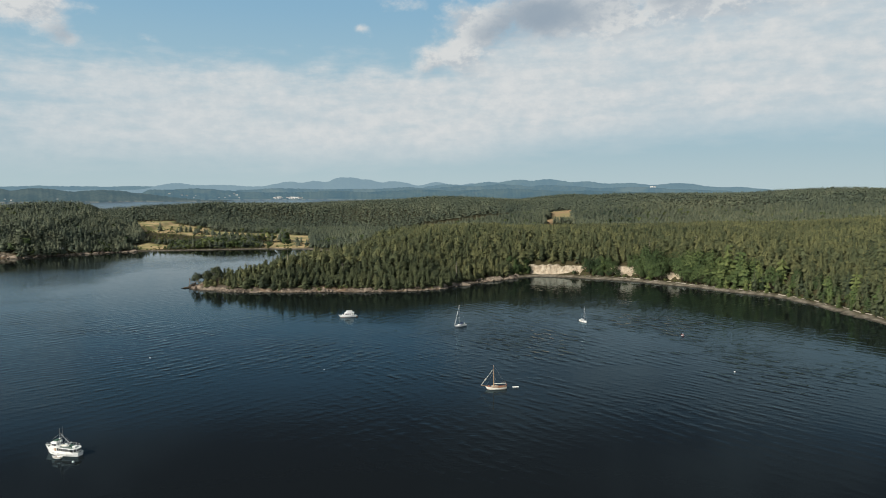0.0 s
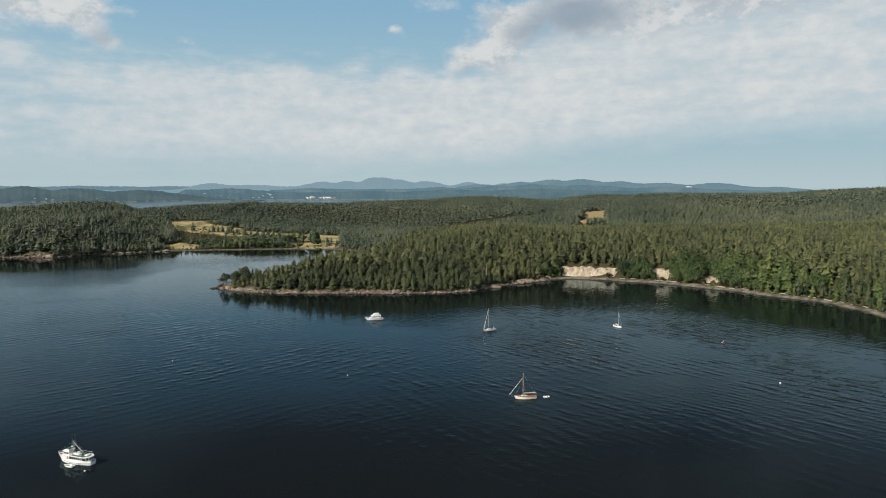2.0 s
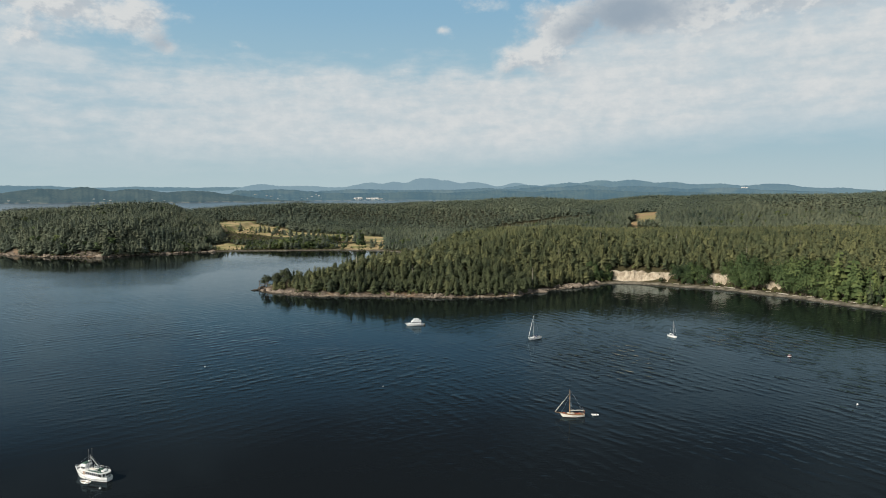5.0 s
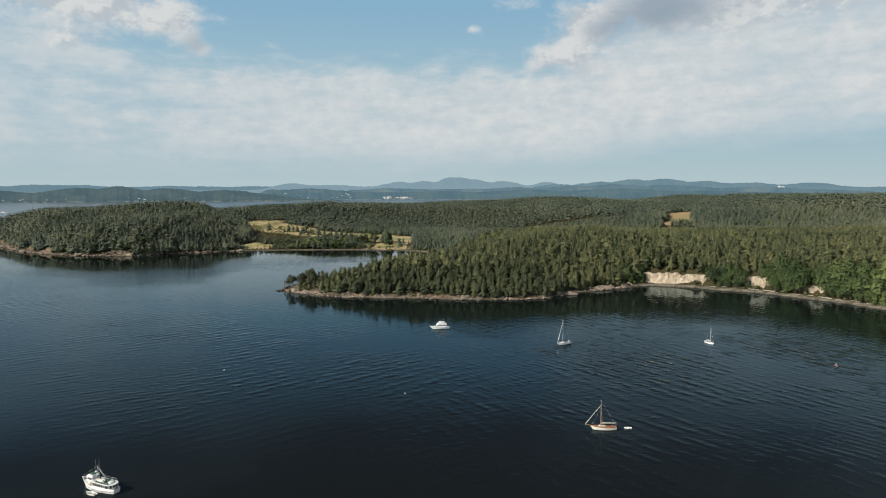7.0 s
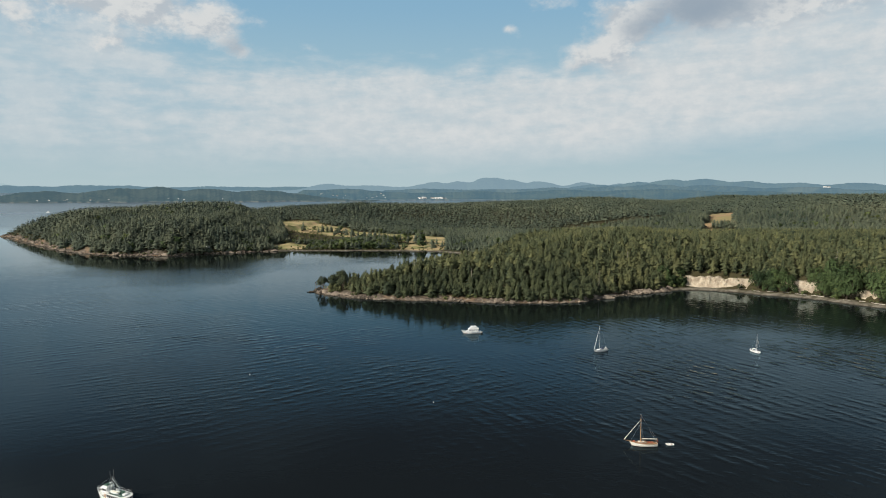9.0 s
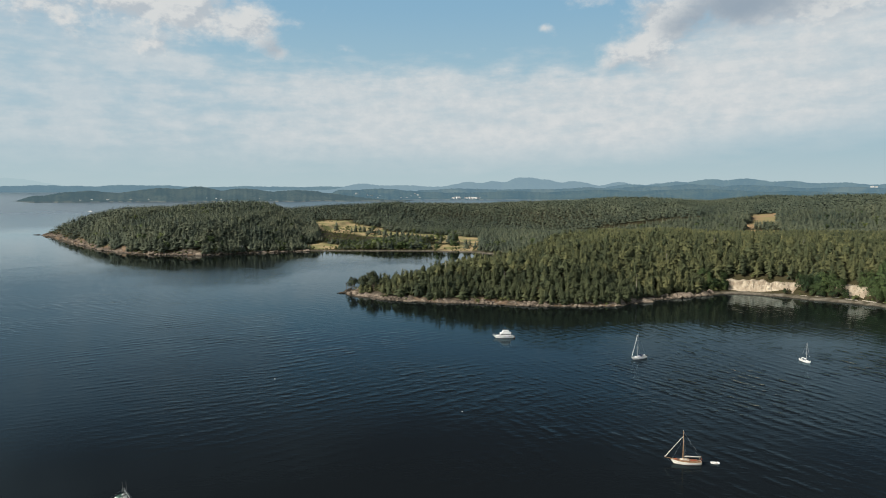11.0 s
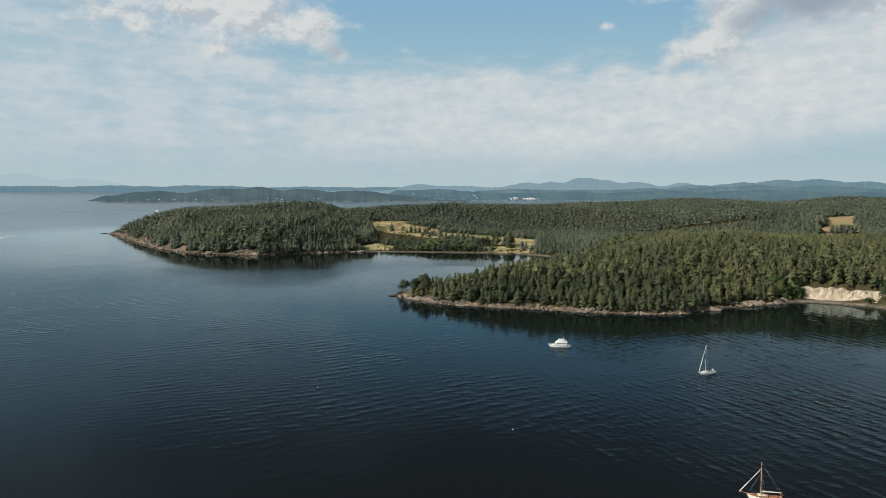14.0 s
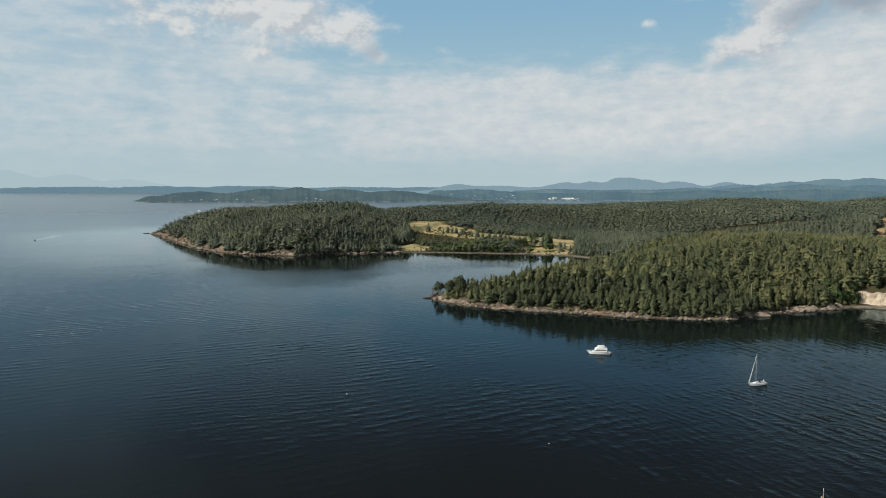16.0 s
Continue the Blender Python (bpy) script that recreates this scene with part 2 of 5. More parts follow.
def sea():
    """Water: dark depth under a tinted gloss that a polarised lens would leave of the sky."""
    m, gr, shader = material("water", 0.5, 0.0, 0.0)
    at = gr.add("ShaderNodeNewGeometry").outputs["Position"]
    # two crossing trains of long low crests, each patched by the breeze, with a little chop
    place = gr.add("ShaderNodeSeparateXYZ", {0: at})
    ax, ay = place.outputs[0], place.outputs[1]
    off = gr.add("ShaderNodeVectorMath", {0: at}, operation="LENGTH").outputs["Value"]
    sway = gr.math("MULTIPLY", gr.math("SUBTRACT", gr.noise(at, 0.009, 2), 0.5), 24.0)
    sway = gr.math("ADD", sway, gr.math("MULTIPLY", gr.math("SUBTRACT", gr.noise(at, 0.06, 2), 0.5), 5.0))
    torn = gr.span(gr.noise(at, 0.13, 3), 0.38, 0.62, 0.15, 1.0)

    def train(nx, ny, length, share, seed):
        run = gr.math("ADD", gr.math("MULTIPLY", ax, nx), gr.math("MULTIPLY", ay, ny))
        phase = gr.math("ADD", gr.math("MULTIPLY", run, 6.2832 / length), gr.math("MULTIPLY", sway, share))
        lull = gr.noise(gr.add("ShaderNodeVectorMath", {0: at, 1: (seed * 97.0, seed * 41.0, 0.0)}, operation="ADD").outputs[0], 0.016, 3)
        crest_line = gr.math("POWER", gr.math("MULTIPLY_ADD", gr.math("SINE", phase), 0.5, 0.5), 1.4)
        return gr.math("MULTIPLY", gr.math("MULTIPLY", crest_line, torn), gr.span(lull, 0.38, 0.66, 0.08, 1.0))

    def crests(angle, long, short, detail, dist):
        mp = gr.add("ShaderNodeMapping", {"Vector": at, "Rotation": (0, 0, radians(angle)), "Scale": (1 / long, 1 / short, 0.0)})
        return gr.add("ShaderNodeTexNoise", {"Vector": mp.outputs[0], "Scale": 1.0, "Detail": detail, "Roughness": 0.5, "Distortion": dist}).outputs["Fac"]

    breeze = gr.noise(at, 0.0075, 4)
    # ripples also fade close to the camera and far off, to fit its view
    patch = gr.math("MULTIPLY", gr.span(breeze, 0.38, 0.60, 0.30, 1.0), gr.math("MULTIPLY", gr.span(ay, 190.0, 400.0, 0.15, 1.0), gr.span(off, 600.0, 1500.0, 1.0, 0.22)))
    lee = gr.add("ShaderNodeAttribute", attribute_name="lee").outputs["Fac"]
    right, left = gr.span(ax, -120.0, 60.0), gr.span(ax, 90.0, -60.0)
    a = gr.math("ADD", train(0.80, 0.60, 6.6, 0.6, 1), gr.math("MULTIPLY", train(0.66, 0.75, 4.4, 0.9, 2), 0.5))
    b = gr.math("ADD", train(-0.78, 0.63, 6.8, 0.6, 3), gr.math("MULTIPLY", train(-0.60, 0.80, 4.8, -0.8, 4), 0.5))
    h = gr.math("ADD", gr.math("MULTIPLY", gr.math("MULTIPLY", a, right), 0.32), gr.math("MULTIPLY", gr.math("MULTIPLY", b, left), 0.14))
    h = gr.math("ADD", h, gr.math("MULTIPLY", crests(-34, 5.5, 2.4, 2.0, 1.2), 0.11))
    h = gr.math("ADD", h, gr.math("MULTIPLY", crests(14, 3.2, 1.3, 2, 0.5), 0.055))
    h = gr.math("MULTIPLY", h, gr.math("MULTIPLY", patch, gr.math("SUBTRACT", 1.0, gr.math("MULTIPLY", lee, 0.7))))
    relief = gr.add("ShaderNodeBump", {"Height": h, "Distance": 1.0, "Strength": 1.0}).outputs[0]
    wind = gr.math("MULTIPLY", gr.span(breeze, 0.38, 0.60, 0.6, 1.0), gr.math("MULTIPLY", gr.span(ax, 40.0, -260.0, 0.75, 1.15), gr.span(off, 600.0, 1300.0, 1.0, 0.5)))
    slick = gr.math("MULTIPLY_ADD", gr.math("MULTIPLY", wind, gr.math("SUBTRACT", 1.0, gr.math("MULTIPLY", lee, 0.8))), 0.10, gr.span(off, 1100.0, 3600.0, 0.02, 0.26))
    c = gr.mix(gr.noise(at, 0.004, 3), (0.0088, 0.0098, 0.0102, 1), (0.0094, 0.0124, 0.0136, 1))
    # darker, greener body colour near shore stands in for the trees' reflection
    c = gr.mix(gr.math("MULTIPLY", lee, 0.8), c, (0.0065, 0.0088, 0.0074, 1))
    gr.put(shader.inputs["Base Color"], c)
    share = gr.math("MULTIPLY", gr.math("POWER", gr.add("ShaderNodeFresnel", {"IOR": 1.333, "Normal": relief}).outputs[0], 1.6), 1.32, clamp=True)
    tint = gr.mix(gr.span(share, 0.14, 0.60), (0.57, 0.84, 1.0, 1), (0.92, 0.985, 1.0, 1))
    gloss = gr.add("ShaderNodeBsdfGlossy", {"Color": tint, "Roughness": slick, "Normal": relief})
    both = gr.add("ShaderNodeMixShader", {0: share, 1: shader.outputs[0], 2: gloss.outputs[0]})
    gr.put(m.node_tree.nodes["Material Output"].inputs[0], both.outputs[0])
    return m


WATER = sea()


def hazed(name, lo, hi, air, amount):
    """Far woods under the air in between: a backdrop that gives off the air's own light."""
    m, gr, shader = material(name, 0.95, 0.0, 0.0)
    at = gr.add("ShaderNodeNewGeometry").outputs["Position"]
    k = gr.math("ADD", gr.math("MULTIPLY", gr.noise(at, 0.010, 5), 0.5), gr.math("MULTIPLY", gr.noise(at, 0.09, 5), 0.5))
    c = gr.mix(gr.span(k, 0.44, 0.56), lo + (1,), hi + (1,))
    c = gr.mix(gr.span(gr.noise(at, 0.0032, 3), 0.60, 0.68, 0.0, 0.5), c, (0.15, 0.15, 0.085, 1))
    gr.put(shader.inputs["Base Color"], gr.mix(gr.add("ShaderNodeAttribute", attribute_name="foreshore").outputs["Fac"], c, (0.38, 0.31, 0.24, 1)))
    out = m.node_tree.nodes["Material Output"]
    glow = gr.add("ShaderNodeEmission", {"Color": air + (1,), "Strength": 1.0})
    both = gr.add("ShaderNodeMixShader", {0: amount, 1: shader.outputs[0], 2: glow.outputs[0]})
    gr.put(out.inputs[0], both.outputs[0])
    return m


# ---- making meshes ----
def sheet(name, V, F, mats, which=None, smooth=False, attrs=None):
    """A mesh from arrays of corners and of faces (all with the same number of corners)."""
    V, F = np.asarray(V, np.float32), np.asarray(F, np.int32)
    me = bpy.data.meshes.new(name)
    me.vertices.add(len(V)), me.loops.add(F.size), me.polygons.add(len(F))
    me.vertices.foreach_set("co", V.ravel())
    me.loops.foreach_set("vertex_index", F.ravel())
    me.polygons.foreach_set("loop_start", np.arange(len(F), dtype=np.int32) * F.shape[1])
    if which is not None:
        me.polygons.foreach_set("material_index", np.asarray(which, np.int32))
    for mat in mats:
        me.materials.append(mat)
    me.update(calc_edges=True)
    me.polygons.foreach_set("use_smooth", np.full(len(F), smooth))
    for key, val in (attrs or {}).items():
        val = np.asarray(val, np.float32)
        if val.ndim == 2 and val.shape[1] == 3:
            me.attributes.new(key, "FLOAT_VECTOR", "POINT").data.foreach_set("vector", val.ravel())
        elif val.ndim == 1:
            me.attributes.new(key, "FLOAT", "POINT").data.foreach_set("value", val)
        else:
            me.attributes.new(key, "FLOAT_COLOR", "POINT").data.foreach_set("color", val.ravel())
    return me


def thing(name, label, category, group="", kind="", m=None):
    """An Empty at a thing's base, under which its parts hang."""
    ob = new(name)
    ob.empty_display_size = 0.5
    if m is not None:
        ob.matrix_world = m
    return tagged(ob, label, category, group, kind)


def part(name, bm, mat, parent, label=""):
    """Links a bmesh as one mesh object under a thing or a part."""
    if isinstance(bm, bmesh.types.BMesh):
        me = bpy.data.meshes.new(name)
        bmesh.ops.recalc_face_normals(bm, faces=bm.faces)
        bm.to_mesh(me)
        bm.free()
        me.materials.append(mat)
    else:
        me = bm
    ob = new(name, me)
    ob.parent = parent
    return tagged(ob, label)


def vnoise(x, y, size, seed=0):
    """Smooth noise from 0 to 1 over the plan."""
    x, y = np.asarray(x, float) / size + 1000.0, np.asarray(y, float) / size + 1000.0
    xi, yi = np.floor(x).astype(np.int64), np.floor(y).astype(np.int64)
    fx, fy = x - xi, y - yi
    fx, fy = fx * fx * (3 - 2 * fx), fy * fy * (3 - 2 * fy)

    def cell(a, b):
        h = (a * 374761393 + b * 668265263 + seed * 974711) & 0xFFFFFFFF
        h = ((h ^ (h >> 13)) * 1274126177) & 0xFFFFFFFF
        return ((h ^ (h >> 16)) & 0xFFFF) / 65535.0

    a, b = cell(xi, yi), cell(xi + 1, yi)
    c, d = cell(xi, yi + 1), cell(xi + 1, yi + 1)
    return (a * (1 - fx) + b * fx) * (1 - fy) + (c * (1 - fx) + d * fx) * fy


def step(v, a, b):
    t = np.clip((np.asarray(v, float) - a) / (b - a), 0, 1)
    return t * t * (3 - 2 * t)


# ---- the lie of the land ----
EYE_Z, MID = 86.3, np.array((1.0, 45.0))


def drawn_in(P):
    """Beyond 2.5 km the distance is drawn in towards 5 km, along the camera's lines of sight, so that the horizon fits
    its view and clip range.
    """
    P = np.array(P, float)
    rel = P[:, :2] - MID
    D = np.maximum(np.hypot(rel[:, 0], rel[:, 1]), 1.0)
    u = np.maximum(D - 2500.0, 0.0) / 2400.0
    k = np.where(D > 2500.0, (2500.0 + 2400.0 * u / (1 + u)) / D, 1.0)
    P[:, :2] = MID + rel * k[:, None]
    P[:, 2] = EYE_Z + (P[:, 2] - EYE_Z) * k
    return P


# shore of the wooded land: the bay's beach, the headland, the inner cove, the outer point, and the far side
COVE = [(320, 230), (300, 330), (285, 437), (281, 472), (276, 515), (266, 549), (244, 573), (228, 593), (203, 622), (169, 650), (132, 667), (95, 680), (72, 671), (51, 646), (23, 626)]
HEADLAND = [(-1, 592), (-22, 583), (-50, 576), (-89, 576), (-126, 571), (-159, 572), (-184, 576), (-212, 589), (-226, 601), (-222, 622), (-195, 645), (-150, 690), (-112, 750), (-95, 820), (-115, 900), (-160, 965)]
POINT = [(-205, 999), (-281, 994), (-355, 976), (-433, 956), (-458, 937), (-492, 904), (-534, 861), (-611, 853), (-666, 867), (-732, 901), (-836, 977), (-1024, 1118), (-1068, 1142), (-1060, 1190)]
BACK = [(-1020, 1290), (-960, 1420), (-880, 1560), (-780, 1720), (-650, 1930), (-520, 2250), (-330, 2650), (100, 3300), (800, 4300), (2600, 4600), (4200, 3200), (3600, 600), (900, 60)]
COAST = np.array(COVE + HEADLAND + POINT + BACK, float)


def inland(x, y):
    """Distance from the shore, more than 0 on land."""
    x = np.asarray(x, float) + 5 * (vnoise(x, y, 16, 1) - 0.5) + 2.5 * (vnoise(x, y, 5, 2) - 0.5)
    y = np.asarray(y, float) + 5 * (vnoise(x, y, 16, 3) - 0.5) + 2.5 * (vnoise(x, y, 5, 4) - 0.5)
    best, inside = np.full(x.shape, 1e9), np.zeros(x.shape, bool)
    for (ax, ay), (bx, by) in zip(COAST, np.roll(COAST, -1, 0)):
        dx, dy = bx - ax, by - ay
        t = np.clip(((x - ax) * dx + (y - ay) * dy) / (dx * dx + dy * dy), 0, 1)
        best = np.minimum(best, np.hypot(x - ax - t * dx, y - ay - t * dy))
        if ay != by:
            inside ^= ((ay > y) != (by > y)) & (x < (bx - ax) * (y - ay) / (by - ay) + ax)
    return np.where(inside, best, -best)


def along(x, y, line):
    """Distance from a line of points."""
    best = np.full(np.shape(x), 1e9)
    for (ax, ay), (bx, by) in zip(line, line[1:]):
        dx, dy = bx - ax, by - ay
        t = np.clip(((x - ax) * dx + (y - ay) * dy) / (dx * dx + dy * dy), 0, 1)
        best = np.minimum(best, np.hypot(x - ax - t * dx, y - ay - t * dy))
    return best


MEADOW = [(-620, 1385), (-510, 1285), (-415, 1225), (-310, 1190), (-235, 1130), (-228, 1050)]
GLADE = [(166, 990), (232, 1360)]


def open_ground(x, y):
    """1 in the meadows and the glade, 0 in the woods."""
    w = 16 * (vnoise(x, y, 35, 7) - 0.5)
    a = step(along(x, y, MEADOW) + 1.6 * w, 60, 48) * step(np.degrees(np.arctan2(x, y - 40)), -25.2, -24.4) * step(np.degrees(np.arctan2(x, y - 40)), -11.0, -11.6)
    a = np.maximum(a, step(along(x, y, GLADE) + 0.8 * w, 26, 20) * (1 - step(np.hypot((x - 214) / 1.7, y - 1200), 17, 11)))
    a = np.maximum(a, step(np.hypot(x + 428, y - 1005) + w, 34, 24))
    a = np.maximum(a, step(along(x, y, [(-6, 1170), (-4, 1230)]) + 0.5 * w, 15, 10))
    return a


def beach(x, y):
    """1 where the shore is sand and shingle, 0 where it is rock."""
    right = step(x, 55, 85) * (np.asarray(y) < 760)
    cove = step(x, -445, -420) * (np.asarray(x) < -100) * (np.asarray(y) > 880)
    return np.maximum(right, cove)


def height(x, y, d=None):
    x, y = np.asarray(x, float), np.asarray(y, float)
    d = inland(x, y) if d is None else d
    sand = beach(x, y)
    rough = vnoise(x, y, 9, 5)
    h = (1 - sand) * ((0.8 + 2.6 * rough) * step(d, 0, 8) + np.where(x < -540, 5.0 * step(d, 3, 22), 0)) + sand * (0.25 + 0.9 * step(d, 0, 7))
    h = h + sand * (np.asarray(y) < 760) * 9.5 * step(d, 12, 22)
    low = step(np.hypot((x + 420) / 1.5, y - 1230), 400, 215) * step(np.degrees(np.arctan2(x, y - 40)), -28.5, -25.0)
    rise = (17 * step(d, 4, 125) + 9 * step(d, 110, 480)) * (1 - 0.38 * step(x, 40, 110) * step(y, 1300, 950))
    h = h + rise * (1 - 0.74 * low) + 7 * (vnoise(x, y, 170, 6) - 0.45) * step(d, 30, 160)
    h = h + 36 * np.exp(-(((x - 1000) / 620) ** 2 + ((y - 1500) / 620) ** 2))
    h = h - 20 * np.exp(-((y - 1130 + 0.12 * x) / 150) ** 2) * step(x, -140, 40) * step(x, 620, 460)
    h = h + 5 * np.exp(-(((x + 380) / 360) ** 2 + ((y - 1730) / 190) ** 2)) * step(d, 20, 120)
    h = h + 10.0 * step(d, 6, 60) * (1 - low)
    h = h - 6 * np.exp(-(((x + 640) / 130) ** 2 + ((y - 1010) / 110) ** 2)) * step(d, 8, 50)
    h = h + 9 * np.exp(-(((x + 800) / 200) ** 2 + ((y - 1200) / 170) ** 2))
    h = h + (24 * (vnoise(x, y, 520, 8) - 0.5) + 20 * (vnoise(x, y, 240, 9) - 0.5)) * step(np.hypot(x, y), 1100, 1700) * step(d, 60, 400)
    h = h + 6 * step(np.hypot(x, y), 1250, 1700) * step(d, 60, 400)
    return np.where(d > 0, h, np.maximum(0.14 * d, -5.0)) - 0.05


def spread(lo, hi, fine_lo, fine_hi, fine_step, grow=1.12):
    """Grid lines: fine in the middle, widening outwards."""
    mids = list(np.arange(fine_lo, fine_hi + 0.1, fine_step))
    s, v, right = fine_step, fine_hi, []
    while v < hi:
        s *= grow
        v += s
        right.append(v)
    s, v, left = fine_step, fine_lo, []
    while v > lo:
        s *= grow
        v -= s
        left.append(v)
    return np.array(left[::-1] + mids + right)


gx, gy = spread(-1500, 4300, -1110, 330, 5.0, 1.06), spread(20, 4750, 420, 1200, 5.0, 1.04)
X, Y = np.meshgrid(gx, gy)
d_grid = inland(X.ravel(), Y.ravel())
z_grid = height(X.ravel(), Y.ravel(), d_grid)
idx = np.arange(X.size).reshape(X.shape)
quads = np.stack((idx[:-1, :-1], idx[:-1, 1:], idx[1:, 1:], idx[1:, :-1]), -1).reshape(-1, 4)
quads = quads[(z_grid[quads] > -4.5).any(1)]
used = np.unique(quads)
remap = np.zeros(X.size, np.int64)
remap[used] = np.arange(len(used))
px, py, pd = X.ravel()[used], Y.ravel()[used], d_grid[used]
grass = open_ground(px, py)
edge = 3 + 7 * vnoise(px, py, 14, 11) + 7 * step(px, -40, -120) * step(px, -300, -240) * (py < 640) + np.where(px < -540, 1 + 11 * step(vnoise(px, py, 24, 29), 0.42, 0.8), 0)
sandy = beach(px, py) * step(pd, 0.4 * edge + 3.6, 0.4 * edge + 1.2)
rocky = (1 - beach(px, py)) * step(pd, edge + 2, edge - 6)
cover = np.stack((grass, sandy, rocky, np.ones(len(used))), 1)
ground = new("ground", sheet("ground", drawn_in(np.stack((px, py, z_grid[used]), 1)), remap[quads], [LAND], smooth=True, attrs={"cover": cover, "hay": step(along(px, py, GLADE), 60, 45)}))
tagged(ground, "wooded land with rocky shore, shingle beach and dry meadows", "ground", kind="structure")

# the sea: rings out to the horizon
turns = np.linspace(0, 2 * math.pi, 361)[:-1]
rings = np.concatenate(((0.1,), np.geomspace(20, 80000, 90)))
RR, TT = np.meshgrid(rings, turns, indexing="ij")
sea_v = np.stack((MID[0] + RR * np.sin(TT), MID[1] + RR * np.cos(TT), np.zeros_like(RR)), -1).reshape(-1, 3)
idx = np.arange(RR.size).reshape(RR.shape)
nxt = np.roll(idx, -1, 1)
quads = np.stack((idx[:-1], idx[1:], nxt[1:], nxt[:-1]), -1).reshape(-1, 4)
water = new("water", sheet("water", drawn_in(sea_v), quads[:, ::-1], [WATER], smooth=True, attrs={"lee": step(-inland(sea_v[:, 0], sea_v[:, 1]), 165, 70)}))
# far-out shading normals lean towards the camera, so the water reflects higher sky
off_shore = step(-inland(sea_v[:, 0], sea_v[:, 1]), 120, 300)
lean = (0.026 * step(RR, 280, 600) + 0.022 * step(RR, 1000, 2600)).ravel() * off_shore
faces = np.stack((-lean * np.sin(TT).ravel(), -lean * np.cos(TT).ravel(), np.ones(lean.size)), 1)
water.data.normals_split_custom_set_from_vertices(faces / np.linalg.norm(faces, axis=1)[:, None])
tagged(water, "dark blue sheltered sea with long low ripples", "sea", kind="structure")


# far shores and hills, one range behind another: (bearing, rise above eye level in degrees, half width)
def crest(a, bumps, base):
    c = np.full(a.shape, base)
    for at, up, wide in bumps:
        c = c + np.maximum(base + (up - base) * np.exp(-((a - at) / wide) ** 2) - c, 0)
    return np.convolve(np.pad(c, 19, mode="edge"), np.hanning(39) / np.hanning(39).sum(), "valid")


FAR = {}


def far_range(name, lo, hi, near, far, bumps, base, mat, label, seed):
    a = np.arange(lo, hi, 0.05)
    fade = step(a, lo, lo + 1.5) * step(a, hi, hi - 1.5)
    up = crest(a, bumps, base) + 0.05 * (vnoise(a * 10, a * 0, 9, seed) - 0.5) + 0.045 * (vnoise(a * 10, a * 0, 1.4, seed + 1) - 0.5)
    top = np.maximum((EYE_Z + np.tan(np.radians(up)) * far) * fade, 0.5)
    V, foreshore = [], []
    for i, u in enumerate([0.0, 0.003, 0.012] + list(np.linspace(0.125, 1.25, 10))):
        D = near + (far - near) * (u * fade + 0.75 * (1 - fade))
        lift = top * (step(u, -0.15, 1.0) if u <= 1 else 1 - 0.9 * (u - 1))
        lift = lift * (1 + 0.14 * (vnoise(a * 60, a * 0 + 70 * i, 55, seed + 2) - 0.5) * (u < 0.95))
        if i < 3:
            lift = lift * 0 + (-6.0, 2.2, 9.0)[i]
        wav = D * (1 + (0.05 * (vnoise(a * 30, a * 0, 40, seed + 3) - 0.5) + 0.03 * (vnoise(a * 30, a * 0, 9, seed + 5) - 0.5)) * (1 - min(u, 1)))
        V.append(np.stack((MID[0] + wav * np.sin(np.radians(a)), MID[1] + wav * np.cos(np.radians(a)), lift * np.maximum(fade, 0.02) if i < 3 and i > 0 else lift), 1))
        foreshore.append(np.full(a.shape, 1.0 if i < 2 else 0.0) * (0.25 + 0.5 * vnoise(a * 30, a * 0, 3.3, seed + 6) * vnoise(a * 30, a * 0, 31, seed + 7)))
    V = np.concatenate(V)
    idx = np.arange(len(V)).reshape(13, -1)
    q = np.stack((idx[:-1, :-1], idx[:-1, 1:], idx[1:, 1:], idx[1:, :-1]), -1).reshape(-1, 4)
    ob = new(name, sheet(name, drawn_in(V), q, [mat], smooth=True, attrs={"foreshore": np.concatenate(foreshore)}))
    FAR[name] = (lo, np.delete(V.reshape(13, -1, 3), (1, 2), 0))
    return tagged(ob, label, "hills", kind="structure")


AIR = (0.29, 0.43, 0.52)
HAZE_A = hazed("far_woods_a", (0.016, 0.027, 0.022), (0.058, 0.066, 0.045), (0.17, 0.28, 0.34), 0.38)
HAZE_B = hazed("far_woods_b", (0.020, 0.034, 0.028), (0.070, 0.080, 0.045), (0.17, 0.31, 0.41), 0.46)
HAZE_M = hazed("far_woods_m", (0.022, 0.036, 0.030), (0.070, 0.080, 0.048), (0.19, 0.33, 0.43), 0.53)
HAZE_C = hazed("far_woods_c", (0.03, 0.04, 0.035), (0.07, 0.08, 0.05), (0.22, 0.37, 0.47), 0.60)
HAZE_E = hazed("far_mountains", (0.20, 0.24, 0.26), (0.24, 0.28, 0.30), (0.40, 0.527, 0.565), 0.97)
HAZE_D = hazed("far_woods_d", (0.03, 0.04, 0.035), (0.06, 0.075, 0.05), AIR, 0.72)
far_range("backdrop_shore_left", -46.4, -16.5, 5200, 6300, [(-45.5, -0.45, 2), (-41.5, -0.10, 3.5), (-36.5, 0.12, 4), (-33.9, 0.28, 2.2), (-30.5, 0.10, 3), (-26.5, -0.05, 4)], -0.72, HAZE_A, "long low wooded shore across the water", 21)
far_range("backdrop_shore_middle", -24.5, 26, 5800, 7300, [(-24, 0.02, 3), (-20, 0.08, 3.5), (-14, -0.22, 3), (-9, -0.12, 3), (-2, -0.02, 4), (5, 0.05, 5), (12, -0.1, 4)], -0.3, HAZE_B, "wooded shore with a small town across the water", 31)
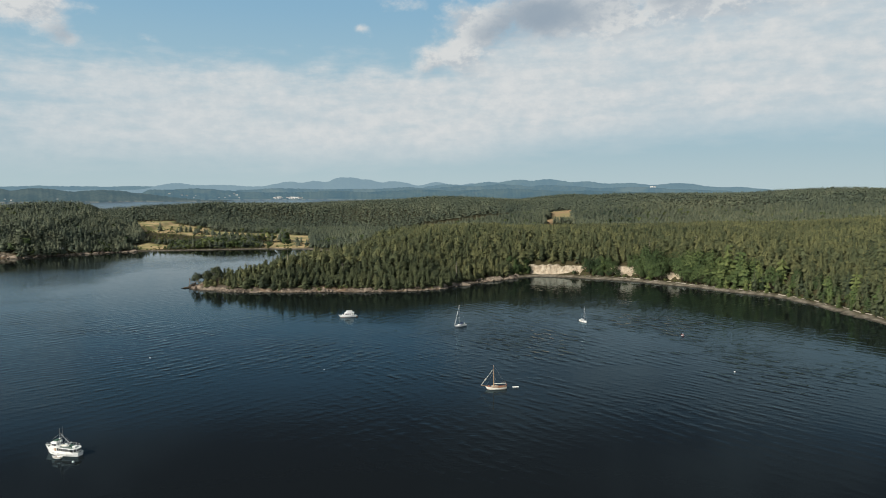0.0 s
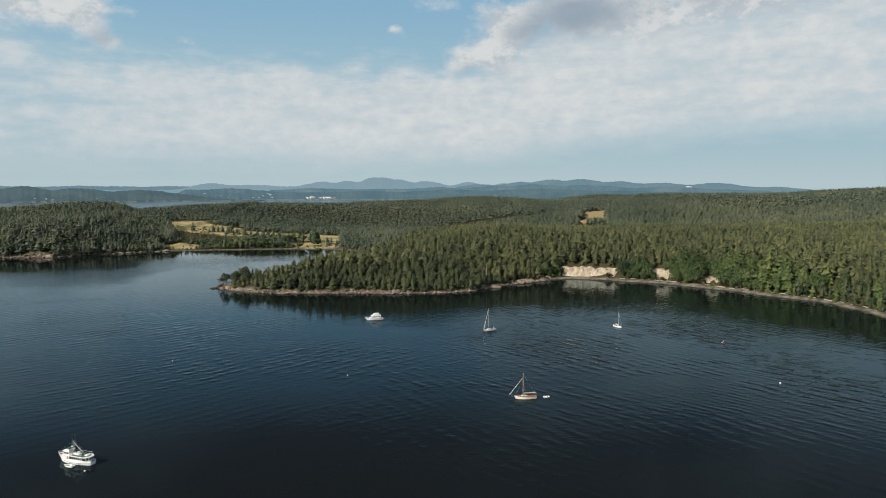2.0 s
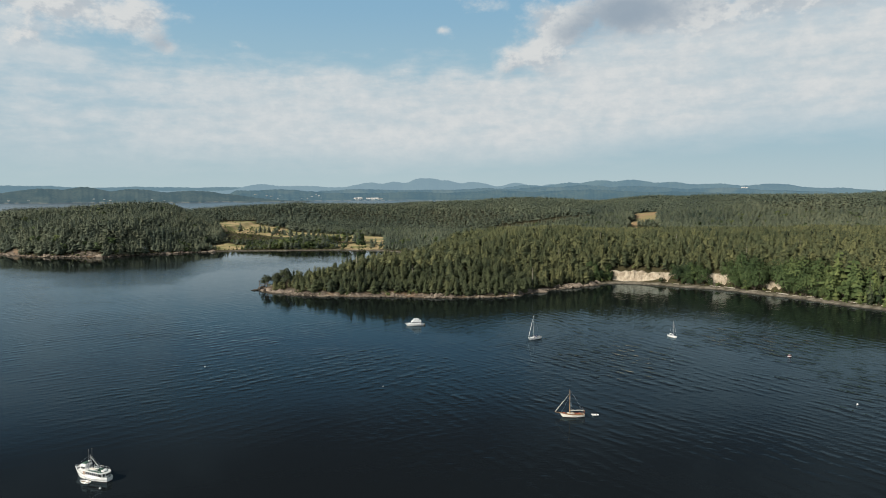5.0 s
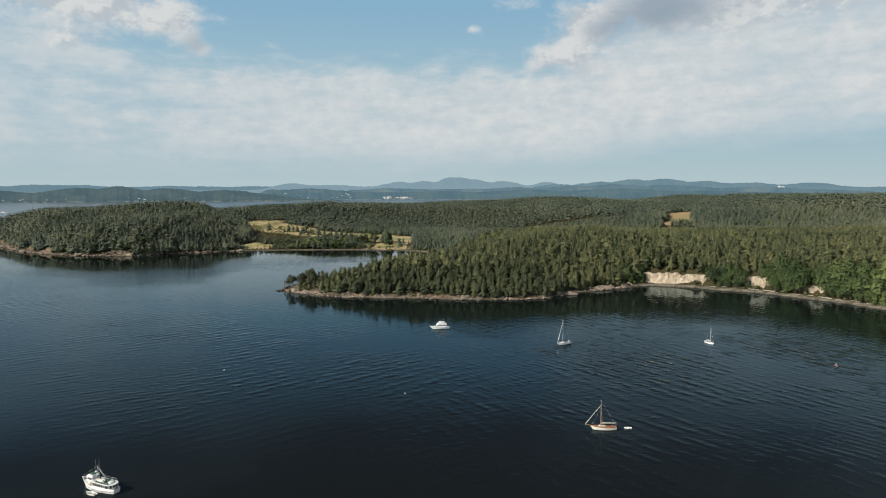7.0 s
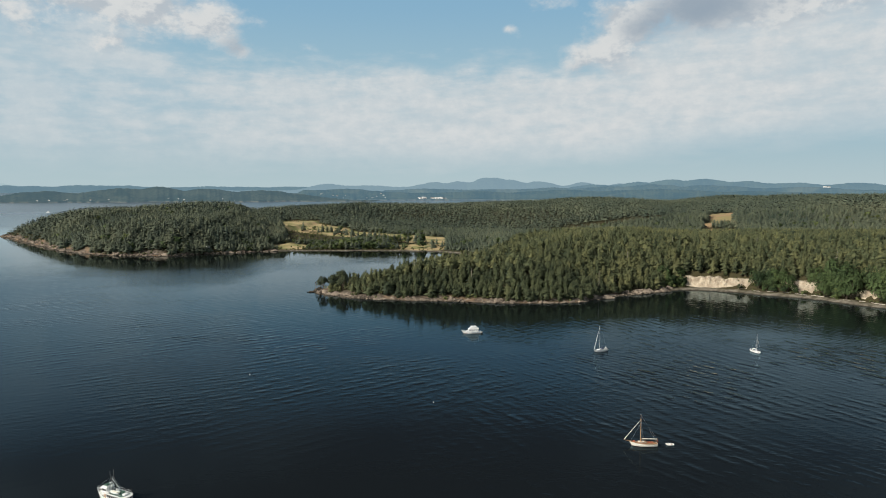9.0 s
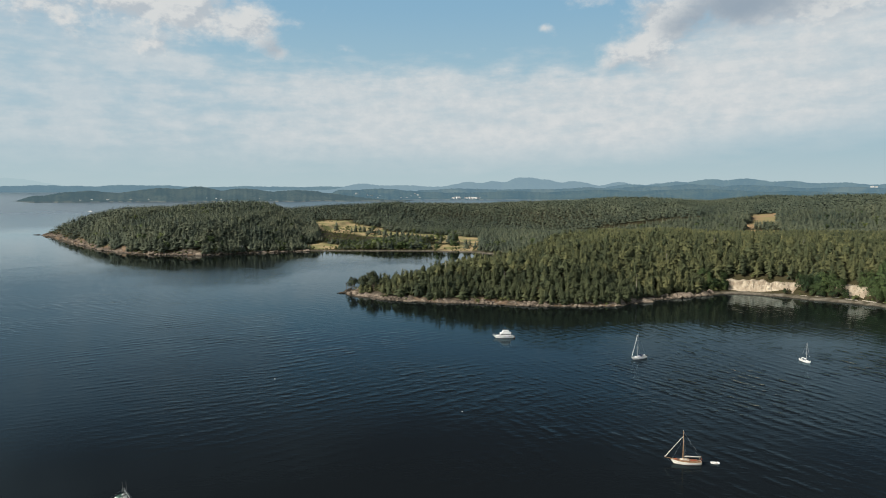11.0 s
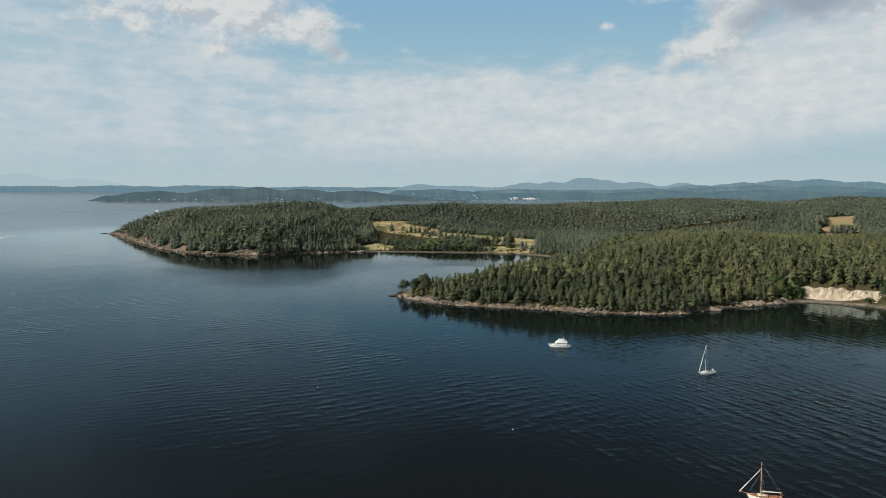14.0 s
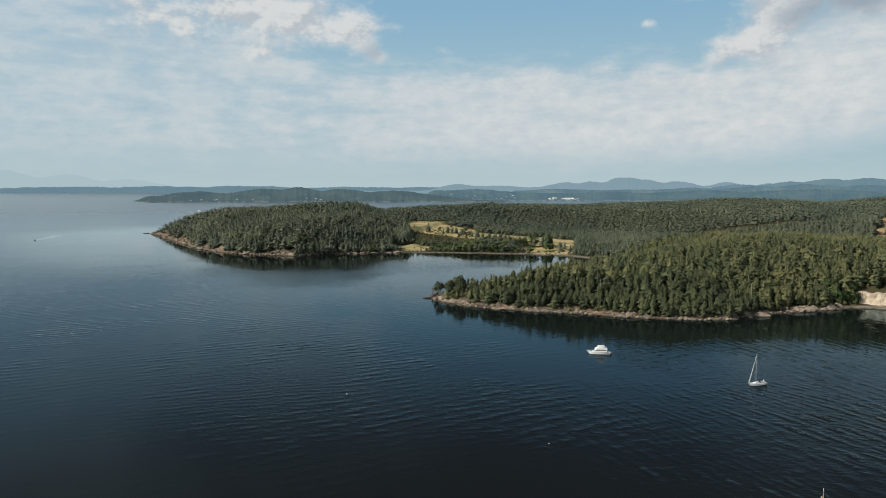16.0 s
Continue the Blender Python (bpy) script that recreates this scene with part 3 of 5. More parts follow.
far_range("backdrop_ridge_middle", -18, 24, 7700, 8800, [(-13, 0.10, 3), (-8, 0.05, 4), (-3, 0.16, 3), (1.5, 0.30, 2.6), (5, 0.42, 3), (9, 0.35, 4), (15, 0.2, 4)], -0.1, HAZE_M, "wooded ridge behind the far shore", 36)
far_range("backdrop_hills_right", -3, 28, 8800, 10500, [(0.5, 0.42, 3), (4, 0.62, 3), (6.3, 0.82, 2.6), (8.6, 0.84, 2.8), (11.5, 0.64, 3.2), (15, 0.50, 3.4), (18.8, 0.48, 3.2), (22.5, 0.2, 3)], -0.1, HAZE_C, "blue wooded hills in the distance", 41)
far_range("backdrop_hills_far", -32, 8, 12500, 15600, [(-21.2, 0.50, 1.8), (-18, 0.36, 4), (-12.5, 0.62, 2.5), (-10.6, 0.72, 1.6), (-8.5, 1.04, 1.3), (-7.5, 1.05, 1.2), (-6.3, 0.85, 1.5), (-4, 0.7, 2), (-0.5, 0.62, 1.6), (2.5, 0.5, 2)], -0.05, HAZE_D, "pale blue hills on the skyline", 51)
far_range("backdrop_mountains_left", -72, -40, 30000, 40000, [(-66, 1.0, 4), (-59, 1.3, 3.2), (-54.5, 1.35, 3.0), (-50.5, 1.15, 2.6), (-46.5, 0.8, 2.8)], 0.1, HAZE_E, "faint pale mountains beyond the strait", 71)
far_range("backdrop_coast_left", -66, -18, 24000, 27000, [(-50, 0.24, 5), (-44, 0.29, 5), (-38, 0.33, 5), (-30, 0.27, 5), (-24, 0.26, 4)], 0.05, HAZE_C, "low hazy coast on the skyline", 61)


# ---- trees ----
rng = np.random.default_rng(7)


def conifer(tiers, per, wide=0.16, base=0.28, ragged=0.3, trunk=0, core=5, tip=0.95, ridge=0.34):
    """A fir of height 1: whorls of drooping boughs round a stem. Corners, triangles, and 1 for each triangle of bark."""
    V, F, B = [], [], []

    def cone(sides, r0, z0, r1, z1, bark):
        s = len(V)
        for r, z in ((r0, z0), (r1, z1)):
            for i in range(sides):
                a = 2 * math.pi * i / sides
                V.append((r * math.cos(a), r * math.sin(a), z))
        for i in range(sides):
            j = (i + 1) % sides
            F.append((s + i, s + j, s + sides + j)), F.append((s + i, s + sides + j, s + sides + i))
            B.extend((bark, bark))

    if trunk:
        cone(trunk, 0.013, -0.04, 0.003, 0.9, 1)
    if core:
        cone(core, wide * 0.46, base + 0.03, 0.0, tip - 0.02, 0)
    lean = rng.normal(0, 0.006, 2)
    for t in range(tiers):
        u = (t + rng.uniform(-0.2, 0.2)) / tiers
        z = base + (tip - base) * u
        r = wide * (0.16 + 0.90 * (1 - max(u, 0)) ** 0.56) * rng.uniform(0.72, 1.2) * (0.6 + 0.4 * min(1, (u + 0.25) * 2.4))
        turn = rng.uniform(0, 6.28)
        for i in range(per):
            a = turn + 2 * math.pi * (i + rng.uniform(-ragged, ragged)) / per
            ri = r * rng.uniform(1 - ragged, 1 + ragged)
            zz = z + rng.uniform(-0.4, 0.4) * (tip - base) / tiers
            half = 0.9 * math.pi / per * rng.uniform(0.7, 1.15)
            s = len(V)
            cx, cy = lean * zz * 3
            dip = rng.uniform(-0.05, 0.55) + rng.uniform(0, 0.25) * (not ridge)

            def spot(k, b, down):
                V.append((cx + k * ri * math.cos(b), cy + k * ri * math.sin(b), zz - down * ri))
            if ridge:
                spot(0.05, a, -0.10), spot(0.62, a - half, dip + 0.10), spot(1.0, a, dip + 0.05), spot(0.62, a + half, dip + 0.10), spot(0.58, a, dip - ridge)
                F.extend(((s, s + 1, s + 4), (s + 1, s + 2, s + 4), (s + 2, s + 3, s + 4), (s + 3, s, s + 4)))
                B.extend((0, 0, 0, 0))
            else:
                # a bough: a drooping spray with one or two side shoots behind its tip
                spot(0.20, a, -0.16), spot(0.66, a - half, dip + 0.06), spot(1.0, a + rng.uniform(-0.3, 0.3) * half, dip + 0.05), spot(0.62, a + half, dip + rng.uniform(-0.1, 0.2))
                F.extend(((s, s + 1, s + 2), (s, s + 2, s + 3)))
                B.extend((0, 0))
    s = len(V)
    V.extend(((lean[0], lean[1], tip + 0.01), (0.035, 0, tip - 0.09), (-0.018, 0.032, tip - 0.09), (-0.018, -0.032, tip - 0.09)))
    F.extend(((s, s + 1, s + 2), (s, s + 2, s + 3), (s, s + 3, s + 1))), B.extend((0, 0, 0))
    return np.array(V), np.array(F), np.array(B)


def broadleaf(clumps, wide=0.36, base=0.22, size=0.10, trunk=0, lobes=7):
    """A round-headed tree of height 1: sprays of leaf over several lobes, with limbs inside."""
    V, F, B = [], [], []
    balls = [(0, 0, base + (1 - base) * 0.52, wide * 0.72, (1 - base) * 0.46)]
    for i in range(lobes):
        a, z = 2 * math.pi * i / lobes + rng.uniform(-0.4, 0.4), rng.uniform(0.2, 0.75)
        balls.append((wide * 0.52 * math.cos(a), wide * 0.52 * math.sin(a), base + (1 - base) * z, wide * rng.uniform(0.38, 0.55), (1 - base) * rng.uniform(0.2, 0.28)))

    def rod(p, q, r0, r1, code):
        p, q = np.array(p, float), np.array(q, float)
        w = (q - p) / np.linalg.norm(q - p)
        e = np.cross(w, (0.3, 0.9, 0.1))
        e /= np.linalg.norm(e)
        f = np.cross(w, e)
        s = len(V)
        for c, r in ((p, r0), (q, r1)):
            for i in range(4):
                a = i * math.pi / 2
                V.append(tuple(c + r * (math.cos(a) * e + math.sin(a) * f)))
        for i in range(4):
            j = (i + 1) % 4
            F.append((s + i, s + j, s + 4 + j)), F.append((s + i, s + 4 + j, s + 4 + i))
            B.extend((code, code))

    if trunk:
        rod((0, 0, -0.05), (0.01, 0.0, base + 0.2), 0.028, 0.018, 1)
        for k, (bx, by, bz, _, _) in enumerate(balls[1:]):
            rod((0.005, 0, base * 0.9), (bx, by, bz), 0.013, 0.004, 2 + k)
    for i in range(clumps):
        bx, by, bz, br, bh = balls[rng.integers(0, len(balls))]
        n = rng.normal(size=3)
        n[2] = abs(n[2]) * 1.1 - 0.35
        n /= np.linalg.norm(n)
        c = np.array((bx, by, bz)) + n * np.array((br, br, bh)) * rng.uniform(0.82, 1.08)
        n = n + rng.normal(0, 0.35, 3)
        n /= np.linalg.norm(n)
        e = np.cross(n, rng.normal(size=3))
        e /= np.linalg.norm(e)
        f = np.cross(n, e)
        k = size * rng.uniform(0.65, 1.35)
        s = len(V)
        V.extend((tuple(c - k * e - 0.25 * k * n), tuple(c - 0.75 * k * f + 0.1 * k * n), tuple(c + k * e - 0.25 * k * n), tuple(c + 0.75 * k * f + 0.05 * k * n)))
        F.extend(((s, s + 1, s + 2), (s, s + 2, s + 3))), B.extend((0, 0))
    return np.array(V), np.array(F), np.array(B)


def outward(V):
    """The way each corner of a crown faces, seen as one rounded body."""
    n = np.stack((V[:, 0], V[:, 1], 0 * V[:, 2]), 1) / max(1e-3, np.abs(V[:, :2]).max())
    n[:, :2] *= 0.9
    n[:, 2] = 0.12 + 1.1 * (V[:, 2] - 0.42)
    return n / np.maximum(np.linalg.norm(n, axis=1), 1e-3)[:, None]


def planted(name, kinds, P, H, W, pick, mats, label, category, tone=None):
    """Many trees as one piece of stuff. P: feet, H: heights, W: breadth factors, pick: which kind."""
    VV, FF, BB, TT, NN, at = [], [], [], [], [], 0
    spin, tone = rng.uniform(0, 6.283, len(P)), rng.uniform(0, 1, len(P)) if tone is None else tone
    for k, (V, F, B) in enumerate(kinds):
        sel = np.nonzero(pick == k)[0]
        if not len(sel):
            continue
        c, s = np.cos(spin[sel])[:, None], np.sin(spin[sel])[:, None]
        h, w = H[sel][:, None], (H[sel] * W[sel])[:, None]
        x = (V[None, :, 0] * c - V[None, :, 1] * s) * w + P[sel, 0:1]
        y = (V[None, :, 0] * s + V[None, :, 1] * c) * w + P[sel, 1:2]
        z = V[None, :, 2] * h + P[sel, 2:3]
        VV.append(np.stack((x, y, z), -1).reshape(-1, 3))
        FF.append((F[None] + (np.arange(len(sel)) * len(V))[:, None, None] + at).reshape(-1, 3))
        BB.append(np.tile(B, len(sel)))
        o = outward(V)
        NN.append(np.stack((o[None, :, 0] * c - o[None, :, 1] * s, o[None, :, 0] * s + o[None, :, 1] * c, np.repeat(o[None, :, 2], len(sel), 0)), -1).reshape(-1, 3))
        TT.append(np.repeat(tone[sel], len(V)))
        at += len(sel) * len(V)
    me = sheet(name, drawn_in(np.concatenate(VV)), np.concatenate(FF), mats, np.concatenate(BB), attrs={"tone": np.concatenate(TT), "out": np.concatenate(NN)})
    return tagged(new(name, me), label, category, kind="stuff")


def feet(x0, x1, y0, y1, gap):
    """Jittered places over the plan, within what the flight looks over."""
    a, b = np.meshgrid(np.arange(x0, x1, gap), np.arange(y0, y1, gap))
    x = a.ravel() + rng.uniform(-0.46, 0.46, a.size) * gap
    y = b.ravel() + rng.uniform(-0.46, 0.46, a.size) * gap
    az = np.degrees(np.arctan2(x, y - 40))
    ok = (az > -58) & (np.degrees(np.arctan2(x, y + 4)) < 34)
    return x[ok], y[ok]


def wooded(x, y, d):
    """Where trees grow: back from the water, out of the open ground."""
    sand = beach(x, y)
    shelf = step(x, -40, -120) * step(x, -300, -240) * (np.asarray(y) < 640)
    line = (1.0 + 5.5 * vnoise(x, y, 24, 12) + shelf * (2.5 + 8 * vnoise(x, y, 17, 33)) + np.where(x < -540, 11 * step(vnoise(x, y, 24, 29), 0.42, 0.8), 0)) * (1 - sand) + (np.where(x > 40, 18.5, 10.0) + 3 * vnoise(x, y, 10, 13)) * sand
    return (d > line) & (open_ground(x, y) < 0.4) & (np.hypot(x + 506, y - 917) > 10)


def stature(x, y, d):
    """Tree height: lower by the rocks, taller inland, in stands."""
    return (10.8 + 4.0 * step(d, 8, 60) + 5 * (vnoise(x, y, 90, 14) - 0.5)) * rng.uniform(0.76, 1.18, len(x)) * (1 - 0.12 * step(np.hypot(x, y - 45), 1000, 1250) * step(x, -520, -400))


FIRS = [conifer(12, 6, 0.185, 0.12, 0.46, trunk=4, ridge=0), conifer(12, 6, 0.21, 0.10, 0.48, trunk=4, ridge=0, tip=0.94), conifer(12, 5, 0.16, 0.22, 0.5, trunk=4, ridge=0), conifer(13, 5, 0.19, 0.08, 0.46, trunk=4, ridge=0), conifer(11, 6, 0.245, 0.16, 0.5, trunk=4, tip=0.92, ridge=0)]
FIRS_TOP = [conifer(7, 5, 0.185, 0.36, 0.46, ridge=0, core=4, tip=0.94), conifer(7, 5, 0.21, 0.34, 0.48, ridge=0, core=4, tip=0.93), conifer(7, 5, 0.165, 0.38, 0.5, ridge=0, core=4), conifer(6, 6, 0.245, 0.38, 0.5, ridge=0, core=4, tip=0.91)]
FIRS_MID = [conifer(6, 4, 0.23, 0.14, 0.46, core=3, ridge=0, tip=0.92), conifer(5, 5, 0.27, 0.14, 0.48, core=3, ridge=0, tip=0.89), conifer(6, 4, 0.21, 0.20, 0.5, core=3, ridge=0, tip=0.92)]
FIRS_FAR = [conifer(2, 4, 0.24, 0.3, 0.45, core=0, ridge=0, tip=0.88), conifer(2, 3, 0.28, 0.3, 0.45, core=0, ridge=0, tip=0.84)]
FIRS_DOT = [conifer(2, 3, 0.25, 0.3, core=0, ridge=0), conifer(1, 4, 0.25, 0.4, core=0, ridge=0)]
ROUND = [broadleaf(1050, 0.40, 0.08, 0.030, trunk=1, lobes=9), broadleaf(950, 0.34, 0.06, 0.030, trunk=1, lobes=10), broadleaf(1050, 0.46, 0.06, 0.032, trunk=1, lobes=11)]
ROUND_MID = [broadleaf(60, 0.36, 0.06, 0.12), broadleaf(55, 0.32, 0.05, 0.12)]

# the nearest wood: headland and bay
x, y = feet(-260, 760, 380, 1060, 4.8)
d = inland(x, y)
ok = wooded(x, y, d) & (np.hypot(x, y - 45) < 1060) & ((x > -235) & (y < 985 + 0.3 * x))
x, y, d = x[ok], y[ok], d[ok]
H = stature(x, y, d) * np.where(x < -150, 0.72 + 0.28 * step(x, -225, -150), 1.0)
P = np.stack((x, y, height(x, y, d) - 0.3), 1)
W = rng.uniform(1.2, 1.85, len(x))
pick = rng.integers(0, 5, len(x))
deep = d > 46
order = np.argsort(np.hypot(x, y - 300) + np.where(d > 45, 400, 0))
single, rest = order[:280], order[280:]
pick_all = np.where(deep, 5 + pick % 4, pick)
planted("headland_forest", FIRS + FIRS_TOP, P[rest], H[rest], W[rest], pick_all[rest], [NEEDLE, BARK], "dense fir wood on the headland and round the bay", "forest")

# single trees in front, each with its stem and crown
def piece(name, kind, code, mat, tone):
    """One part of a tree: the faces with that code, and only their corners."""
    V, F, B = kind
    F = F[B == code]
    used_v, F2 = np.unique(F, return_inverse=True)
    return sheet(name, V[used_v], F2.reshape(F.shape), [mat], attrs={"tone": np.full(len(used_v), tone), "out": outward(V)[used_v]})


def pieces(kind, mat, tone):
    return [piece("trunk", kind, 1, BARK, tone), piece("crown", kind, 0, mat, tone)] + [piece("limb", kind, k, BARK, tone) for k in range(2, kind[2].max() + 1)]


tree_meshes = [pieces(kind, NEEDLE, 0.35) for kind in FIRS]


def lone_tree(name, meshes, p, h, w, spin, label, group):
    t = thing(name, label, "tree", group)
    t.matrix_world = Matrix.Translation(p) @ Matrix.Rotation(spin, 4, "Z")
    for me in meshes:
        ob = new(me.name.split(".")[0], me)
        ob.parent = t
        ob.scale = (h * w, h * w, h)
    return t


for i in single:
    lone_tree("fir_tree", tree_meshes[pick[i]], P[i], H[i], W[i], rng.uniform(0, 6.28), "tall dark green fir at the edge of the shore wood", "firs along the shore")

# broad-leaved trees and light green conifers above the bay's beach, open where the bluff shows
round_meshes = [pieces(kind, LEAVES, 0.3) for kind in ROUND]
cedar_meshes = [pieces(kind, LEAVES, 0.8) for kind in (conifer(10, 6, 0.21, 0.03, 0.3, trunk=4), conifer(9, 6, 0.24, 0.04, 0.34, trunk=4))]


def shore_line(points, gap):
    """Places along a shore with the inland normal."""
    out, carry = [], 0.0
    for a, b in zip(points, points[1:]):
        a, b = np.array(a, float), np.array(b, float)
        n = np.linalg.norm(b - a)
        w = (b - a) / n
        s = carry
        while s < n:
            out.append((a + w * s, np.array((w[1], -w[0]))))
            s += gap
        carry = s - n
    return out


def gap_at(x, clear):
    """The bare places of the bluff, by their distance along the beach, with room for a crown beside them."""
    return any(lo - clear < x < hi + clear for lo, hi in ((88.5, 139.5), (171.5, 177.5), (205, 211.5)))


for p, n in shore_line(COVE[1:14], 4.6):
    for back, h0 in ((7.0, 9.0), (12.0, 17.0), (18.0, 21.0)):
        q = p + n * (back + rng.uniform(-1.5, 2.0)) + rng.normal(0, 1.2, 2)
        if gap_at(q[0], 3.2 if back < 10 else 1.8 if back < 15 else 0.5) or q[0] < 60 or rng.random() < 0.12:
            continue
        h = h0 * rng.uniform(0.7, 1.3) * (0.6 if q[0] < 95 else 1.1 if 175 < q[0] < 262 else 0.8)
        z = float(height(q[0:1], q[1:2])[0]) - 0.3
        spot = (q[0], q[1], min(z, 5.0))
        if q[0] > 258 and rng.random() < 0.6:
            lone_tree("fir_tree", tree_meshes[rng.integers(0, 5)], spot, h * 1.15, rng.uniform(0.9, 1.2), rng.uniform(0, 6.28), "tall dark green fir at the edge of the shore wood", "firs along the shore")
        elif (q[0] > 235 and rng.random() < 0.55) or rng.random() < 0.12:
            lone_tree("cedar_tree", cedar_meshes[rng.integers(0, 2)], spot, h * 1.2, rng.uniform(0.9, 1.3), rng.uniform(0, 6.28), "light green pointed cedar above the beach", "cedars along the beach")
        else:
            lone_tree("broadleaf_tree", round_meshes[rng.integers(0, 3)], spot, h, rng.uniform(0.8, 1.2), rng.uniform(0, 6.28), "rounded green broad-leaved tree above the beach", "leafy trees along the beach")

# bushes that have taken hold at the foot of the bare bluff
for bx, by, h in ((129.0, 677.0, 5.5), (83.5, 690.0, 9.0), (79.0, 688.0, 7.5)):
    lone_tree("shore_bush", round_meshes[int(bx) % 3], (bx, by, float(height(np.array([bx]), np.array([by]))[0]) - 0.3), h, 1.1, bx, "rounded green bush at the foot of the bluff", "bushes under the bluff")

# a few wind-bent trees out on the headland's tip
pine_meshes = [pieces(kind, NEEDLE, 0.1) for kind in (broadleaf(460, 0.46, 0.12, 0.045, trunk=1, lobes=8), broadleaf(420, 0.40, 0.10, 0.045, trunk=1, lobes=7))]
for tx, ty, h in ((-222, 611, 10.5), (-217, 604, 11.5), (-212, 612, 13.5), (-207, 601, 11), (-203, 610, 14.5), (-214, 620, 12), (-198, 600, 13.5), (-206, 620, 14)):
    z = float(height(np.array([tx], float), np.array([ty], float))[0]) - 0.3
    lone_tree("shore_pine", pine_meshes[tx % 2], (tx, ty, max(z, 0.6)), h, 0.9, rng.uniform(0, 6.28), "low spreading dark pine on the headland's tip", "pines on the tip")

# woods of the outer point and behind the cove
x, y = feet(-1120, 900, 800, 1300, 5.3)
d = inland(x, y)
near = (x > -235) & (y < 985 + 0.3 * x) & (np.hypot(x, y - 45) < 1060)
az = np.degrees(np.arctan2(x, y - 40))
front = (az > -24.4) & (az < -11.3) & (x < -150) & (y < np.interp(x, [-620, -510, -415, -310, -218, -150], [1385, 1285, 1225, 1190, 1130, 1050]) + 50)
strip = (az > -24.2) & (az < -13.2) & (y > 980) & (d < 85)
ok = wooded(x, y, d) & ~near & (np.hypot(x, y - 45) < 1300) & ~(front & ~strip) & ~(strip & (rng.random(len(x)) < 0.15)) | ((open_ground(x, y) >= 0.4) & (x < 100) & (vnoise(x, y, 45, 23) > 0.52) & (rng.random(len(x)) < 0.14) & (np.hypot(x, y - 45) < 1300))
strip = strip[ok]
x, y, d = x[ok], y[ok], d[ok]
H = stature(x, y, d) * (1 + 0.22 * step(x, -440, -520)) * np.where(strip, 0.66 + 0.55 * step(x, -380, -335), 1.0)
leafy = (rng.random(len(x)) < 0.04) | (strip & (rng.random(len(x)) < 0.5))
P = np.stack((x, y, height(x, y, d) - 0.3), 1)
W = rng.uniform(1.45, 2.1, len(x))
pick = rng.integers(0, 3, len(x))
planted("cove_forest", FIRS_MID, P[~leafy], H[~leafy], W[~leafy], pick[~leafy], [NEEDLE_HAZED, BARK], "fir wood on the outer point and round the cove", "forest")
planted("cove_broadleaf_trees", ROUND_MID, P[leafy], H[leafy] * 0.75, W[leafy], pick[leafy] % 2, [LEAVES, BARK], "scattered leafy trees among the firs by the cove", "trees")

# woods farther inland
x, y = feet(-1100, 2300, 900, 2700, 6.8)
d = inland(x, y)
D = np.hypot(x, y - 45)
ok = wooded(x, y, d) & (D >= 1300) & (D < 2700) & ((D < 1850) | (rng.random(len(x)) < 0.5)) & ~((np.degrees(np.arctan2(x, y - 40)) > -24.4) & (x < -150) & (y < np.interp(x, [-620, -510, -415, -310, -218, -150], [1385, 1285, 1225, 1190, 1130, 1050]) + 50))
x, y, d = x[ok], y[ok], d[ok]
P = np.stack((x, y, height(x, y, d) - 0.3), 1)
planted("inland_forest", FIRS_FAR, P, stature(x, y, d), rng.uniform(1.2, 1.7, len(x)) * np.where(np.hypot(x, y) > 1850, 1.25, 1.0), rng.integers(0, 2, len(x)), [NEEDLE_HAZED, BARK], "rolling fir forest inland", "forest")
x, y = feet(-1000, 3400, 1500, 4700, 20)
d = inland(x, y)
D = np.hypot(x, y - 45)
ok = wooded(x, y, d) & (D >= 2700)
x, y, d = x[ok], y[ok], d[ok]
P = np.stack((x, y, height(x, y, d) - 0.3), 1)
planted("distant_forest", FIRS_DOT, P, stature(x, y, d) * 1.05, rng.uniform(1.2, 1.8, len(x)), rng.integers(0, 2, len(x)), [NEEDLE_HAZED, BARK], "distant fir forest towards the far shore", "forest")

# scrub along the rocks and the meadow's edges
BUSH = [broadleaf(26, 0.75, 0.0, 0.24, lobes=4), broadleaf(22, 0.9, 0.0, 0.26, lobes=3)]
x, y = feet(-1110, 330, 420, 1500, 5.2)
d = inland(x, y)
sand, og = beach(x, y), open_ground(x, y)
rim = (sand < 0.5) & (d > 3) & (d < 14) & (rng.random(len(x)) < 0.5)
rim |= (sand >= 0.5) & (((d > 4.5) & (d < 9)) | ((x > 40) & (d > 9) & (d < 25))) & (rng.random(len(x)) < 0.8) & ~((x > 88) & (x < 138) & (d < 16))
rim |= (og > 0.15) & (og < 0.95) & (rng.random(len(x)) < 0.3)
rim |= (og > 0.9) & (vnoise(x, y, 30, 17) > 0.70) & (rng.random(len(x)) < 0.3)
az = np.degrees(np.arctan2(x, y - 40))
rim |= (az > -24.4) & (az < -12) & (d > 5) & (y > 985) & (og < 0.5) & (rng.random(len(x)) < 0.25) & (y < np.interp(x, [-620, -510, -415, -310, -218, -150], [1385, 1285, 1225, 1190, 1130, 1050]))
rim &= (x < 120) | (y < 800)
x, y, d = x[rim], y[rim], d[rim]
P = np.stack((x, y, height(x, y, d) - 0.2), 1)
planted("shore_scrub", BUSH, P, rng.uniform(1.2, 3.6, len(x)), rng.uniform(0.7, 1.2, len(x)), rng.integers(0, 2, len(x)), [SCRUB, BARK], "low brown and green scrub along the shore and meadows", "bushes")


